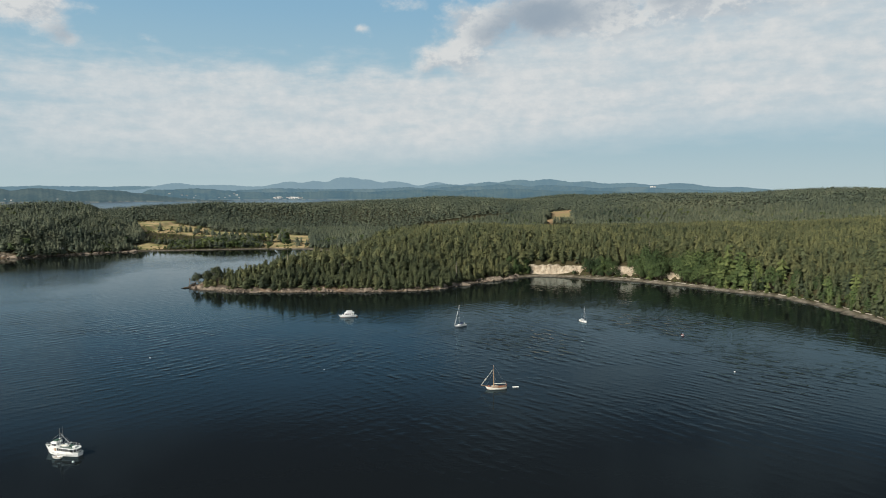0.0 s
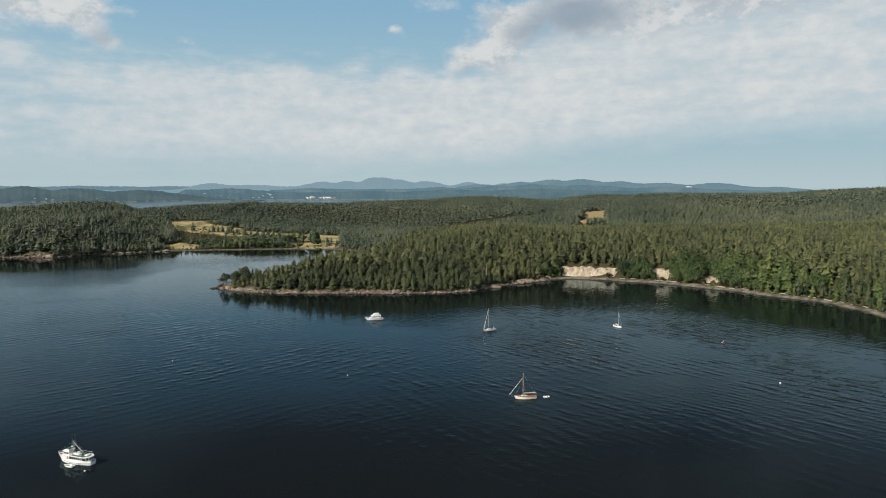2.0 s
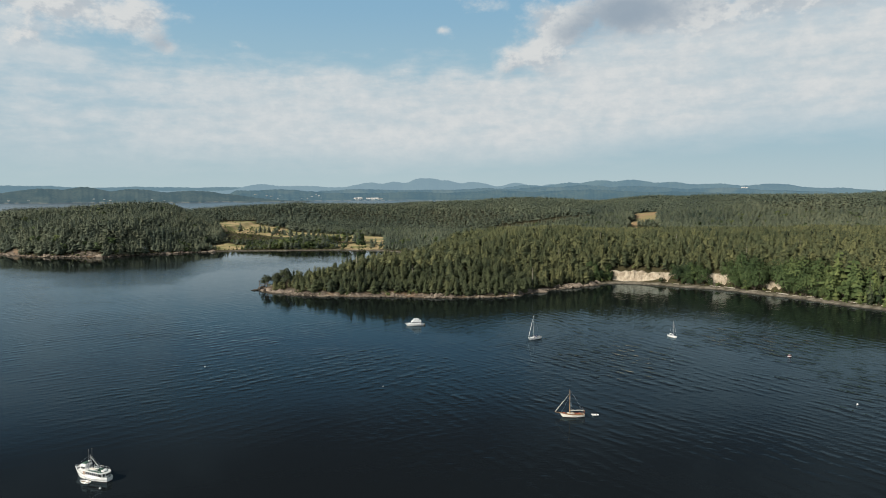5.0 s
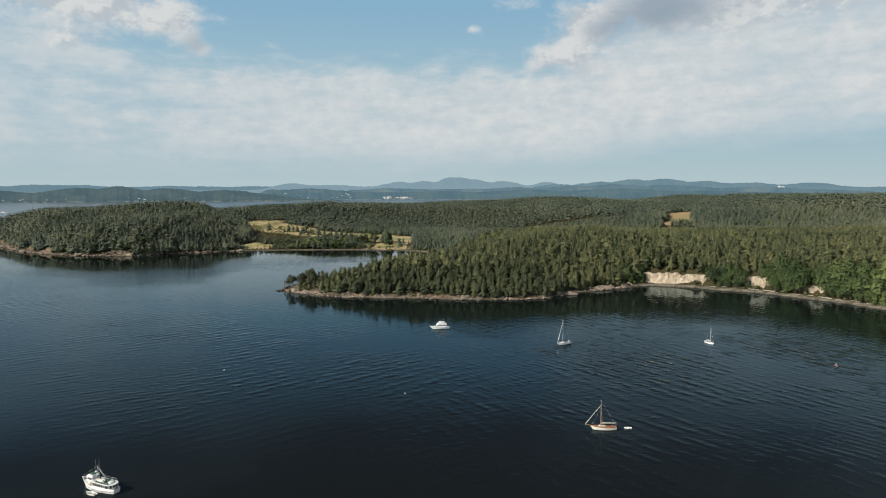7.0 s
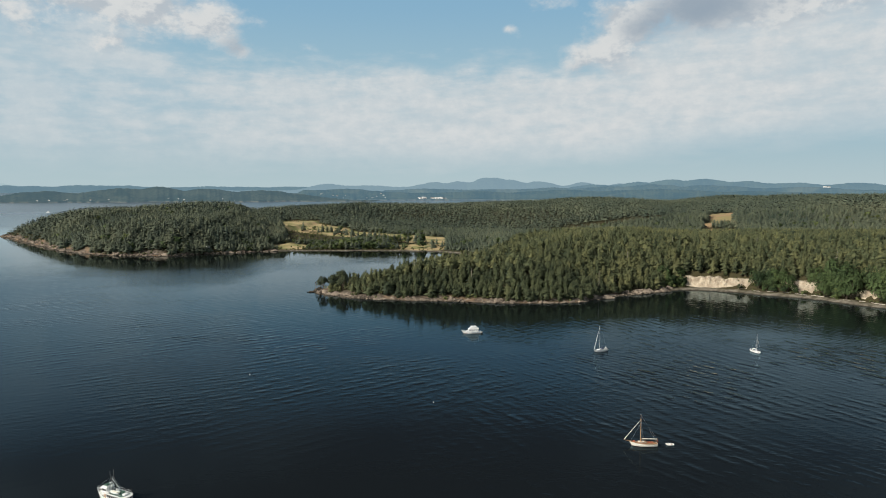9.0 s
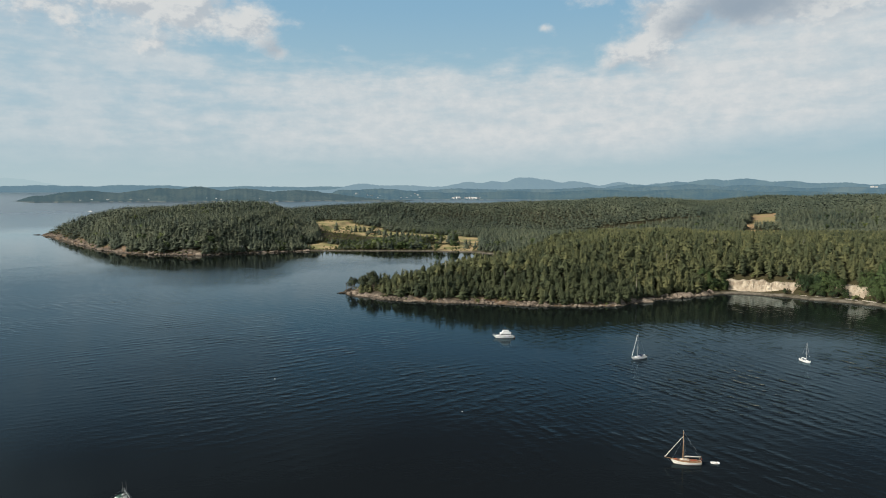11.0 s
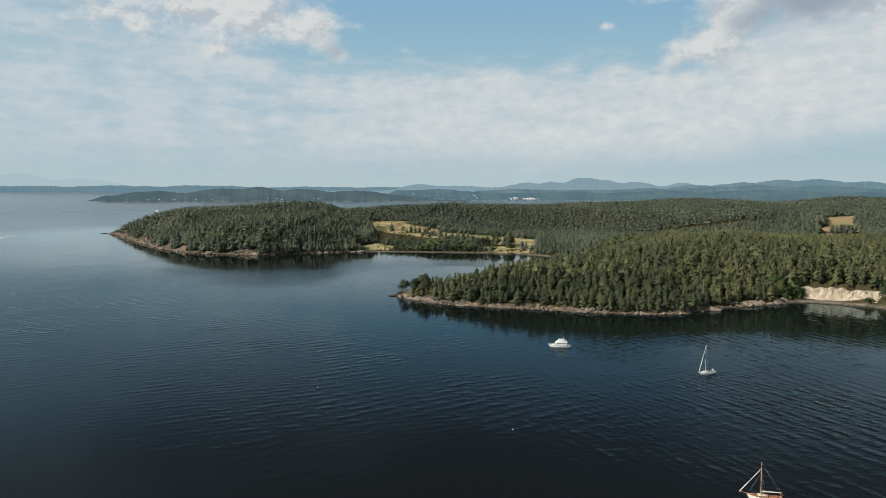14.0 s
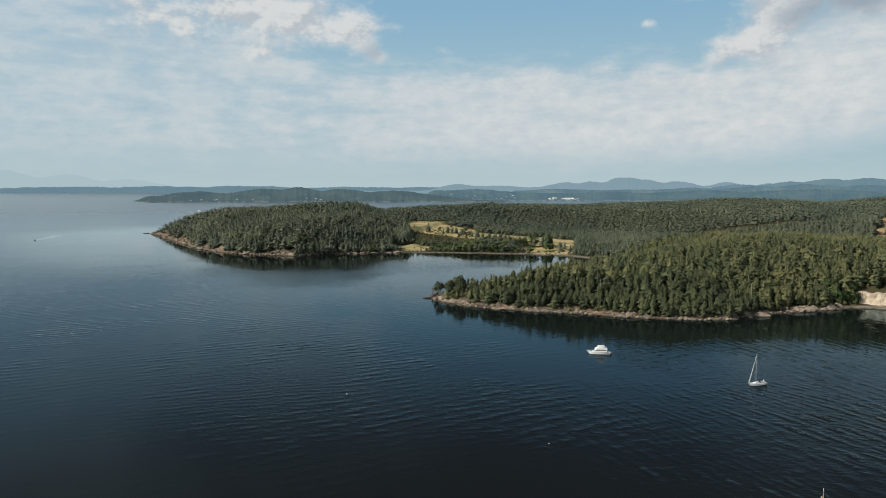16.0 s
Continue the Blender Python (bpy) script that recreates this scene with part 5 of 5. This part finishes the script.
def cutter():
    t = thing("gaff_cutter", "cream wooden cutter with varnished mast and long bowsprit at anchor", "sailboat", m=pose(22.4, 290.6, 0, 0, 0, -172))
    h = Hull(9.4, 2.9, 1.5, 1.0, 1.3, transom=0.60, rake=0.8, full=2.0)
    hull = part("hull", h.skin(0, 2), CREAM, t)
    part("boot_stripe", h.skin(2, 4), BOOT, hull, "dark red bottom paint")
    part("toe_rail", h.gunwale(0.05, 0.0, 0.03), TEAK, hull, "brown wooden toe rail")
    part("deck", h.deck(0.10), TEAK, t, "worn teak deck")
    cabin = part("cabin", solid(box, -0.9, 2.0, -0.8, 0.8, 0.9, 1.42, 0.35, 0.05, 0.12, 0.06), TEAK, t)
    part("cabin_top", solid(box, -0.95, 1.75, -0.72, 0.72, 1.43, 1.49, 0.05, 0.05, 0.03), CANVAS, cabin)
    for sgn in (1, -1):
        for x in (-0.5, 0.25, 1.0):
            part("porthole", solid(rod, (x, sgn * 0.68, 1.2), (x, sgn * 0.78, 1.2), 0.11, sides=12), DARK, cabin)
    part("hatch", solid(box, -0.9, -0.2, -0.4, 0.4, 1.5, 1.62, bevel=0.02), TEAK, cabin)
    part("skylight", solid(box, 0.3, 1.0, -0.3, 0.3, 1.5, 1.66, 0.05, 0.05, 0.12), TEAK, cabin)
    well = part("cockpit", solid(box, -3.6, -1.0, -0.75, 0.75, 0.98, 1.22, bevel=0.04), TEAK, t, "varnished cockpit coaming")
    part("cockpit_cushion", solid(box, -3.3, -1.3, -0.55, 0.55, 1.23, 1.31, bevel=0.03), RUST_CLOTH, well, "rust red cushions")
    part("tiller", solid(rod, (-4.1, 0, 1.35), (-2.7, 0.1, 1.65), 0.035), SPAR, t)
    mast = part("mast", solid(rod, (0.95, 0, 1.0), (0.95, 0, 10.6), 0.115, 0.06, 10), SPAR, t, "varnished wooden mast")
    part("truck", solid(rod, (0.95, 0, 10.6), (0.95, 0, 10.85), 0.06), WHITE, mast)
    part("spreader", solid(rod, (0.95, -0.9, 7.4), (0.95, 0.9, 7.4), 0.035), SPAR, mast)
    part("bowsprit", solid(rod, (3.6, 0, 1.45), (6.6, 0, 1.95), 0.09, 0.06), SPAR, t, "varnished bowsprit")
    part("bobstay", solid(rod, (6.5, 0, 1.9), (4.1, 0, 0.3), 0.03, sides=5), STEEL, t)
    boom = part("boom", solid(rod, (0.75, 0, 2.25), (-4.7, 0, 2.45), 0.07, 0.06), SPAR, t)
    bm = bmesh.new()
    for i in range(9):
        a, b = 0.5 - i * 0.55, 0.5 - (i + 1) * 0.55
        rod(bm, (a, 0, 2.42), (b, 0, 2.44), 0.19 - 0.009 * i + 0.03 * (i % 2), 0.18 - 0.009 * i, 8)
    part("furled_mainsail", bm, CANVAS, boom, "cream mainsail furled on the boom")
    bm = bmesh.new()
    p, q = Vector((6.5, 0, 2.05)), Vector((1.05, 0, 8.9))
    for i in range(10):
        a, b = p.lerp(q, i / 10), p.lerp(q, (i + 1) / 10)
        rod(bm, a, b, 0.12 - 0.007 * i, 0.11 - 0.007 * i, 7)
    part("furled_jib", bm, CANVAS, t, "cream jib rolled on its stay")
    part("inner_stay", solid(rod, (4.3, 0, 1.55), (1.0, 0, 7.8), 0.025, sides=5), STEEL, t)
    for sgn in (1, -1):
        for x, z in ((0.95, 10.4), (0.5, 7.4), (0.0, 8.8)):
            part("shroud", solid(rod, (0.95, 0.0, z), (x, sgn * 1.45, 1.15), 0.022, sides=5), STEEL, t)
    part("topping_lift", solid(rod, (-4.5, 0, 2.5), (0.95, 0, 10.4), 0.022, sides=5), STEEL, t)
    part("backstay", solid(rod, (-4.6, 0, 1.05), (0.95, 0, 10.5), 0.02, sides=5), STEEL, t)
    part("boom_crutch", solid(rod, (-4.2, 0, 1.0), (-4.2, 0, 2.4), 0.04), SPAR, t)
    part("sail_bag", solid(box, 2.6, 3.6, -0.35, 0.35, 1.35, 1.75, 0.2, 0.2, 0.15, 0.08), RUST_CLOTH, t, "rust red sail bag")
    part("stern_flag", solid(box, -4.85, -4.55, -0.01, 0.02, 1.6, 2.0), RUST_CLOTH, t)
    part("rudder", solid(box, -4.85, -4.55, -0.05, 0.05, -0.7, 1.1), TEAK, t)
    return t


def motor_yacht():
    t = thing("motor_yacht", "white flybridge motor yacht lying off the headland", "boat", m=pose(-65.6, 461.2, 0, 0, 0, -163))
    h = Hull(12.2, 3.9, 1.9, 1.15, 0.6, transom=0.88, rake=1.5, full=2.3)
    hull = part("hull", h.skin(0, 2), WHITE, t)
    part("bottom", h.skin(2, 4), BOOT, hull, "dark bottom paint")
    part("rub_rail", h.gunwale(0.05, 0.02, -0.2), STEEL, hull)
    part("deck", h.deck(0.12), WHITE, t)
    saloon = part("saloon", solid(box, -4.3, 3.4, -1.65, 1.65, 1.2, 2.7, 1.7, 0.1, 0.2, 0.08), WHITE, t)
    for sgn in (1, -1):
        for x in (-3.8, -2.4, -1.0, 0.3):
            part("saloon_window", solid(box, x, x + 1.15, sgn * 1.54 - 0.05, sgn * 1.54 + 0.05, 2.0, 2.42, 0.1, 0.0), DARK, saloon, "dark tinted window")
    part("windscreen", solid(box, 2.0, 2.7, -1.3, 1.3, 1.85, 2.5, 0.68, -0.55, 0.08), DARK, saloon, "raked dark windscreen")
    fly = part("flybridge", solid(box, -4.6, 1.9, -1.6, 1.6, 2.72, 3.4, 1.2, 0.1, 0.06, 0.08), WHITE, t)
    part("wind_deflector", solid(box, 0.1, 0.3, -1.1, 1.1, 3.5, 3.85, 0.1, -0.1, 0.05), DARK, fly)
    part("helm_seat", solid(box, -0.9, -0.3, -0.8, 0.8, 3.45, 4.0, 0.1, 0.0, 0.05, 0.06), WHITE, fly)
    arch = part("radar_arch", solid(box, -2.4, -1.7, -1.4, -1.25, 3.4, 4.2, 0.0, 0.35, 0.0, 0.03), WHITE, t)
    part("arch_leg", solid(box, -2.4, -1.7, 1.25, 1.4, 3.4, 4.2, 0.0, 0.35, 0.0, 0.03), WHITE, arch)
    part("hardtop", solid(box, -3.3, 0.4, -1.5, 1.5, 4.21, 4.33, 0.2, 0.1, 0.08, 0.04), WHITE, arch)
    part("bridge_enclosure", solid(box, -3.2, 0.7, -1.35, 1.35, 3.41, 4.2, 1.0, 0.1, 0.1, 0.05), WHITE, arch, "white canvas bridge enclosure")
    part("radar_dome", solid(rod, (-1.7, 0, 4.33), (-1.7, 0, 4.6), 0.3, 0.22, 12), WHITE, arch)
    part("antenna", solid(rod, (-2.2, 0.9, 4.33), (-2.6, 0.9, 6.6), 0.025, 0.012, 5), WHITE, arch)
    cockpit = part("cockpit_floor", solid(box, -5.9, -3.4, -1.6, 1.6, 0.85, 1.0), TEAK, t)
    part("cockpit_seat", solid(box, -5.9, -5.4, -1.2, 1.2, 1.0, 1.45, bevel=0.05), WHITE, cockpit)
    part("swim_platform", solid(box, -6.9, -6.05, -1.6, 1.6, 0.25, 0.35, bevel=0.03), TEAK, t, "teak swim platform")
    part("tender", Hull(2.6, 1.3, 0.45, 0.4, 0.1, n=8).skin(0, 4), DECK, t, "grey inflatable on the swim platform").matrix_world = t.matrix_world @ pose(-6.6, 0, 0.55, 0, 0, 90)
    part("fore_hatch", solid(box, 3.4, 4.0, -0.3, 0.3, 1.62, 1.72, bevel=0.02), DARK, t)
    rail(t, h, 0.5, 0.985, 7, 0.7)
    part("anchor", solid(box, 5.9, 6.35, -0.1, 0.1, 1.6, 1.75, 0.1), STEEL, t)
    return t


def sloop(L, tall, m, label, bare=False):
    t = thing("sloop", label, "sailboat", "sloops at anchor", m=m)
    k = L / 10
    h = Hull(L, 3.2 * k ** 0.7, 1.25 * k, 1.0 * k, 0.5, transom=0.72, rake=1.1 * k, full=2.1)
    hull = part("hull", h.skin(0, 2), WHITE, t)
    part("bottom", h.skin(2, 4), BLUE, hull, "dark blue bottom paint")
    part("toe_rail", h.gunwale(0.03, 0.0, 0.02), ALLOY, hull)
    part("deck", h.deck(0.06), WHITE, t)
    cabin = part("coachroof", solid(box, -1.1 * k, 2.4 * k, -0.95 * k, 0.95 * k, 0.9 * k, 1.5 * k, 1.1 * k, 0.1, 0.25 * k, 0.06), WHITE, t)
    for sgn in (1, -1):
        for x in (-0.7, 0.35):
            part("cabin_window", solid(box, x * k, (x + 0.8) * k, sgn * 0.84 * k - 0.04, sgn * 0.84 * k + 0.04, 1.13 * k, 1.36 * k), DARK, cabin)
    part("cockpit", solid(box, -4.1 * k, -1.3 * k, -0.8 * k, 0.8 * k, 0.95 * k, 1.2 * k, 0, 0, 0.1, 0.04), DECK, t)
    part("spray_hood", solid(box, -1.6 * k, -0.7 * k, -0.85 * k, 0.85 * k, 1.3 * k, 2.0 * k, 0.45 * k, 0.05, 0.15, 0.06), BLUE, t, "navy canvas spray hood")
    mast = part("mast", solid(rod, (0.7 * k, 0, 1.3 * k), (0.7 * k, 0, tall), 0.09, 0.065, 10), ALLOY, t)
    for z in (0.42, 0.7):
        part("spreader", solid(rod, (0.7 * k, -0.8 * k, tall * z), (0.7 * k, 0.8 * k, tall * z), 0.03), ALLOY, mast)
    part("masthead_gear", solid(rod, (0.7 * k, 0, tall), (0.7 * k, 0, tall + 0.5), 0.02, 0.012, 5), STEEL, mast)
    boom = part("boom", solid(rod, (0.6 * k, 0, 2.1 * k), (-3.6 * k, 0, 2.15 * k), 0.06), ALLOY, t)
    part("sail_cover", solid(box, -3.4 * k, 0.5 * k, -0.14, 0.14, 2.16 * k, 2.16 * k + 0.34, 0.0, 0.2, 0.07, 0.05), BLUE if not bare else WHITE, boom, "cloth cover on the furled mainsail")
    bow = h.at(0.97)
    if bare:
        part("forestay", solid(rod, (bow.x, 0, bow.z), (0.7 * k, 0, tall * 0.97), 0.025, sides=5), STEEL, t)
    else:
        part("furled_jib", solid(rod, (bow.x, 0, bow.z + 0.1), (0.75 * k, 0, tall * 0.97), 0.13, 0.05, 8), WHITE, t, "white jib rolled on the forestay")
    part("backstay", solid(rod, (-L / 2 + 0.1, 0, 1.0 * k), (0.7 * k, 0, tall), 0.02, sides=5), STEEL, t)
    for sgn in (1, -1):
        part("shroud", solid(rod, (0.5 * k, sgn * 1.35 * k, 1.05 * k), (0.7 * k, 0, tall * 0.97), 0.02, sides=5), STEEL, t)
    rail(t, h, 0.04, 0.985, 8, 0.6, 0.016)
    part("outboard", solid(box, -L / 2 - 0.1, -L / 2 + 0.3, 0.5, 0.85, 1.0 * k, 1.75 * k, bevel=0.06), BLACK if not bare else WHITE, t)
    part("life_ring", solid(rod, (-L / 2 + 0.2, -0.9 * k, 1.5 * k), (-L / 2 + 0.3, -0.9 * k, 1.5 * k), 0.3, sides=14), WHITE, t)
    return t


trawler()
dinghy("tender", 3.6, 1.6, "white tender lying alongside the trawler", pose(-125.0, 212.9, 0, 0, 0, 168))
cutter()
dinghy("rowing_dinghy", 2.9, 1.35, "small white dinghy trailing astern of the cutter", pose(31.2, 292.9, 0, 0, 0, -175))
motor_yacht()
sloop(9.8, 14.0, pose(10.2, 428.6, 0, 0, 0, -138), "white sloop with navy sail cover lying at anchor")
sloop(7.6, 9.9, pose(91.2, 443.2, 0, 0, 0, -64), "small white sloop with bare mast lying at anchor", True)


def buoy(m, mat, r, label):
    t = thing("mooring_buoy", label, "buoy", "mooring buoys", m=m)
    bm = bmesh.new()
    bmesh.ops.create_uvsphere(bm, u_segments=16, v_segments=10, radius=r)
    for v in bm.verts:
        v.co.z = v.co.z * 0.85 + r * 0.35
    part("float", bm, mat, t)
    part("band", solid(rod, (0, 0, r * 0.28), (0, 0, r * 0.46), r * 1.01, sides=16), WHITE if mat is RED else BLUE, t, "painted band")
    if mat is RED:
        part("cap", solid(rod, (0, 0, r * 0.85), (0, 0, r * 1.22), r * 0.72, r * 0.3, 14), WHITE, t, "white painted top")
    part("eye", solid(rod, (0, 0, r * 1.1), (0, 0, r * 1.5), r * 0.12), STEEL, t)
    return t


red = buoy(pose(141.3, 400.4, 0), RED, 1.0, "large red mooring buoy on the bay")
buoy(pose(137.8, 318.6, 0), WHITE, 0.45, "small white mooring buoy on the bay")
buoy(pose(-118, 209.5, 0), WHITE, 0.34, "small white mooring buoy beside the trawler")
buoy(pose(-151.2, 346.3, 0), WHITE, 0.26, "small white mooring buoy on open water")
buoy(pose(-57.6, 322.6, 0), WHITE, 0.24, "small white mooring buoy on open water")


def launch(name, m, L, label, category="boat"):
    t = thing(name, label, category, m=m)
    h = Hull(L, L * 0.3, L * 0.14, L * 0.09, 0.3, transom=0.85, rake=L * 0.1)
    part("hull", h.skin(0, 4), WHITE, t)
    part("deck", h.deck(0.1), WHITE, t)
    part("cabin", solid(box, -L * 0.2, L * 0.2, -L * 0.1, L * 0.1, L * 0.08, L * 0.24, L * 0.08, 0.02, 0.1, 0.05), WHITE, t)
    part("windscreen", solid(box, L * 0.12, L * 0.17, -L * 0.08, L * 0.08, L * 0.16, L * 0.22), DARK, t)
    return t


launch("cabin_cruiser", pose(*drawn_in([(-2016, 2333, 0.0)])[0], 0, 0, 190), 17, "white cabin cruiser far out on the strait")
speed = thing("speedboat", "small dark speedboat with an outboard far out", "boat", m=pose(-1110, 925, 0, 0, 0, -53))
hs = Hull(6.0, 2.2, 1.0, 0.8, 0.3, transom=0.85)
part("hull", hs.skin(0, 4), BLACK, speed)
part("deck", hs.deck(0.3), DECK, speed)
part("console", solid(box, -0.5, 0.4, -0.4, 0.4, 0.6, 1.5, 0.2, 0, 0.05, 0.05), WHITE, speed)
bm = bmesh.new()
for i in range(30):
    back, k = -3.5 - i * 4.6, 0.55 + i * 0.07
    if i % 5 != 4:
        for side in (-1, 1):
            mid = side * (0.4 + i * 0.22) * (1.0 if i % 3 else 0.8)
            box(bm, back - 4.6, back, mid - k * 0.55, mid + k * 0.55, 0.01, 0.08 - 0.002 * i, 0.5, 0.5, 0.2)
part("wake", bm, FOAM, speed, "long broken white wake")
part("outboard", solid(box, -3.4, -2.9, -0.25, 0.25, 0.5, 1.5, bevel=0.06), BLACK, speed)

# ---- on the shores ----
ROOF = plain("pale_metal_roof", (0.62, 0.62, 0.60), 0.5, vary=0.1)
PALE = plain("pale_house_paint", (0.72, 0.71, 0.68), 0.7, vary=0.1)
SHINGLE = plain("grey_shingles", (0.22, 0.21, 0.20), 0.85, vary=0.25)
DRIFT = plain("bleached_driftwood", (0.42, 0.38, 0.32), 0.9, vary=0.25, size=0.8)


def gable(bm, l, w, z0, z1):
    v = [bm.verts.new(c) for c in ((-l, -w, z0), (l, -w, z0), (l, w, z0), (-l, w, z0), (-l, 0, z1), (l, 0, z1))]
    for f in ((0, 1, 5, 4), (2, 3, 4, 5), (0, 4, 3), (1, 2, 5), (0, 3, 2, 1)):
        bm.faces.new([v[i] for i in f])


def house(name, m, l, w, tall, wall_mat, roof_mat, label, group="", windows=3, k=1.0):
    t = thing(name, label, "house", group, m=m)
    part("wall", solid(box, -l / 2, l / 2, -w / 2, w / 2, -1.5, tall), wall_mat, t)
    part("roof", solid(gable, l / 2 + 0.4 * k, w / 2 + 0.4 * k, tall + 0.02, tall + w * 0.32), roof_mat, t)
    for i in range(windows):
        x = -l / 2 + l * (i + 0.5) / windows
        part("window", solid(box, x - l * 0.1, x + l * 0.1, -w / 2 - 0.04 * k, -w / 2 + 0.02, tall * 0.38, tall * 0.72), DARK, t)
    return t


z_hut = float(height(np.array([-512.0]), np.array([921.0]))[0])
house("boathouse", pose(-510, 915, max(z_hut, 2.2) - 0.2, 0, 0, -38), 10, 5.5, 3.0, PALE, ROOF, "small pale boathouse on the rocky shore", windows=2)
z_farm = float(height(np.array([-440.0]), np.array([1335.0]))[0])
house("farmhouse", pose(-440, 1335, z_farm, 0, 0, 15), 12, 7, 3.4, PALE, SHINGLE, "white farmhouse at the back of the meadow")

# light post and rail on the headland's tip
post = thing("marker_post", "dark timber marker post on the headland's tip", "post", m=pose(-229.5, 617.5, 0.2))
part("pile", solid(rod, (0, 0, -2.0), (0, 0, 6.4), 0.22, 0.18), BARK, post)
part("board", solid(box, -0.5, 0.5, -0.08, 0.08, 5.1, 6.1), DARK, post)
part("catwalk", solid(box, 0.1, 8.0, -0.5, 0.5, 2.5, 2.7), BARK, post, "narrow dark plank catwalk")
part("catwalk_leg", solid(rod, (5.5, 0, -1.5), (5.5, 0, 2.5), 0.15), BARK, post)

# drift logs above the tide line
for p, n in shore_line(COVE[1:11], 11.0):
    q = p + n * rng.uniform(5, 9)
    l, r = rng.uniform(4, 11), rng.uniform(0.2, 0.42)
    z = float(height(q[0:1], q[1:2])[0])
    bm = bmesh.new()
    rod(bm, (-l / 2, 0, r * 0.8), (0, 0.1, r * 0.85), r, r * 0.9)
    rod(bm, (0, 0.1, r * 0.85), (l / 2, 0, r * 0.8), r * 0.9, r * 0.6)
    me = bpy.data.meshes.new("drift_log")
    bm.to_mesh(me)
    bm.free()
    me.materials.append(DRIFT)
    ob = new("drift_log", me)
    w = math.degrees(math.atan2(n[0], -n[1])) + rng.uniform(-25, 25)
    ob.matrix_world = pose(q[0], q[1], z, 0, 0, w)
    tagged(ob, "bleached drift log lying on the beach", "log", "drift logs on the beach")


# houses of the far town and along the far shores, seen small across the water
def far_spot(name, bearing, u):
    """A place on a far slope, u of the way up from its shore."""
    lo, rows = FAR[name]
    i = int(round((bearing - lo) / 0.05))
    f = u * 8
    j = int(f)
    p = rows[j, i] + (rows[j + 1, i] - rows[j, i]) * (f - j)
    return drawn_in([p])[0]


for i in range(46):
    if i < 18:
        where, b, u = "backdrop_shore_middle", -12.8 + rng.uniform(-1.2, 1.2), rng.uniform(0.13, 0.2)
    elif i < 30:
        where, b, u = "backdrop_shore_middle", rng.uniform(-24, -16), rng.uniform(0.13, 0.6)
    elif i < 42:
        where, b, u = "backdrop_shore_left", rng.uniform(-45, -26), rng.uniform(0.13, 0.22)
    else:
        where, b, u = "backdrop_hills_right", 17.0 + rng.uniform(-0.2, 0.2), 0.62
    p = far_spot(where, b, u)
    k = rng.uniform(0.22, 0.5) * (1.9 if i < 18 else 1.5 if i > 41 else 1.0)
    house("far_house", pose(*p, 0, 0, -b + rng.uniform(-30, 30)), 26 * k, 12 * k, 5 * k, PALE, ROOF if i % 3 else SHINGLE, "small white house on the far shore", "houses across the water", windows=2)
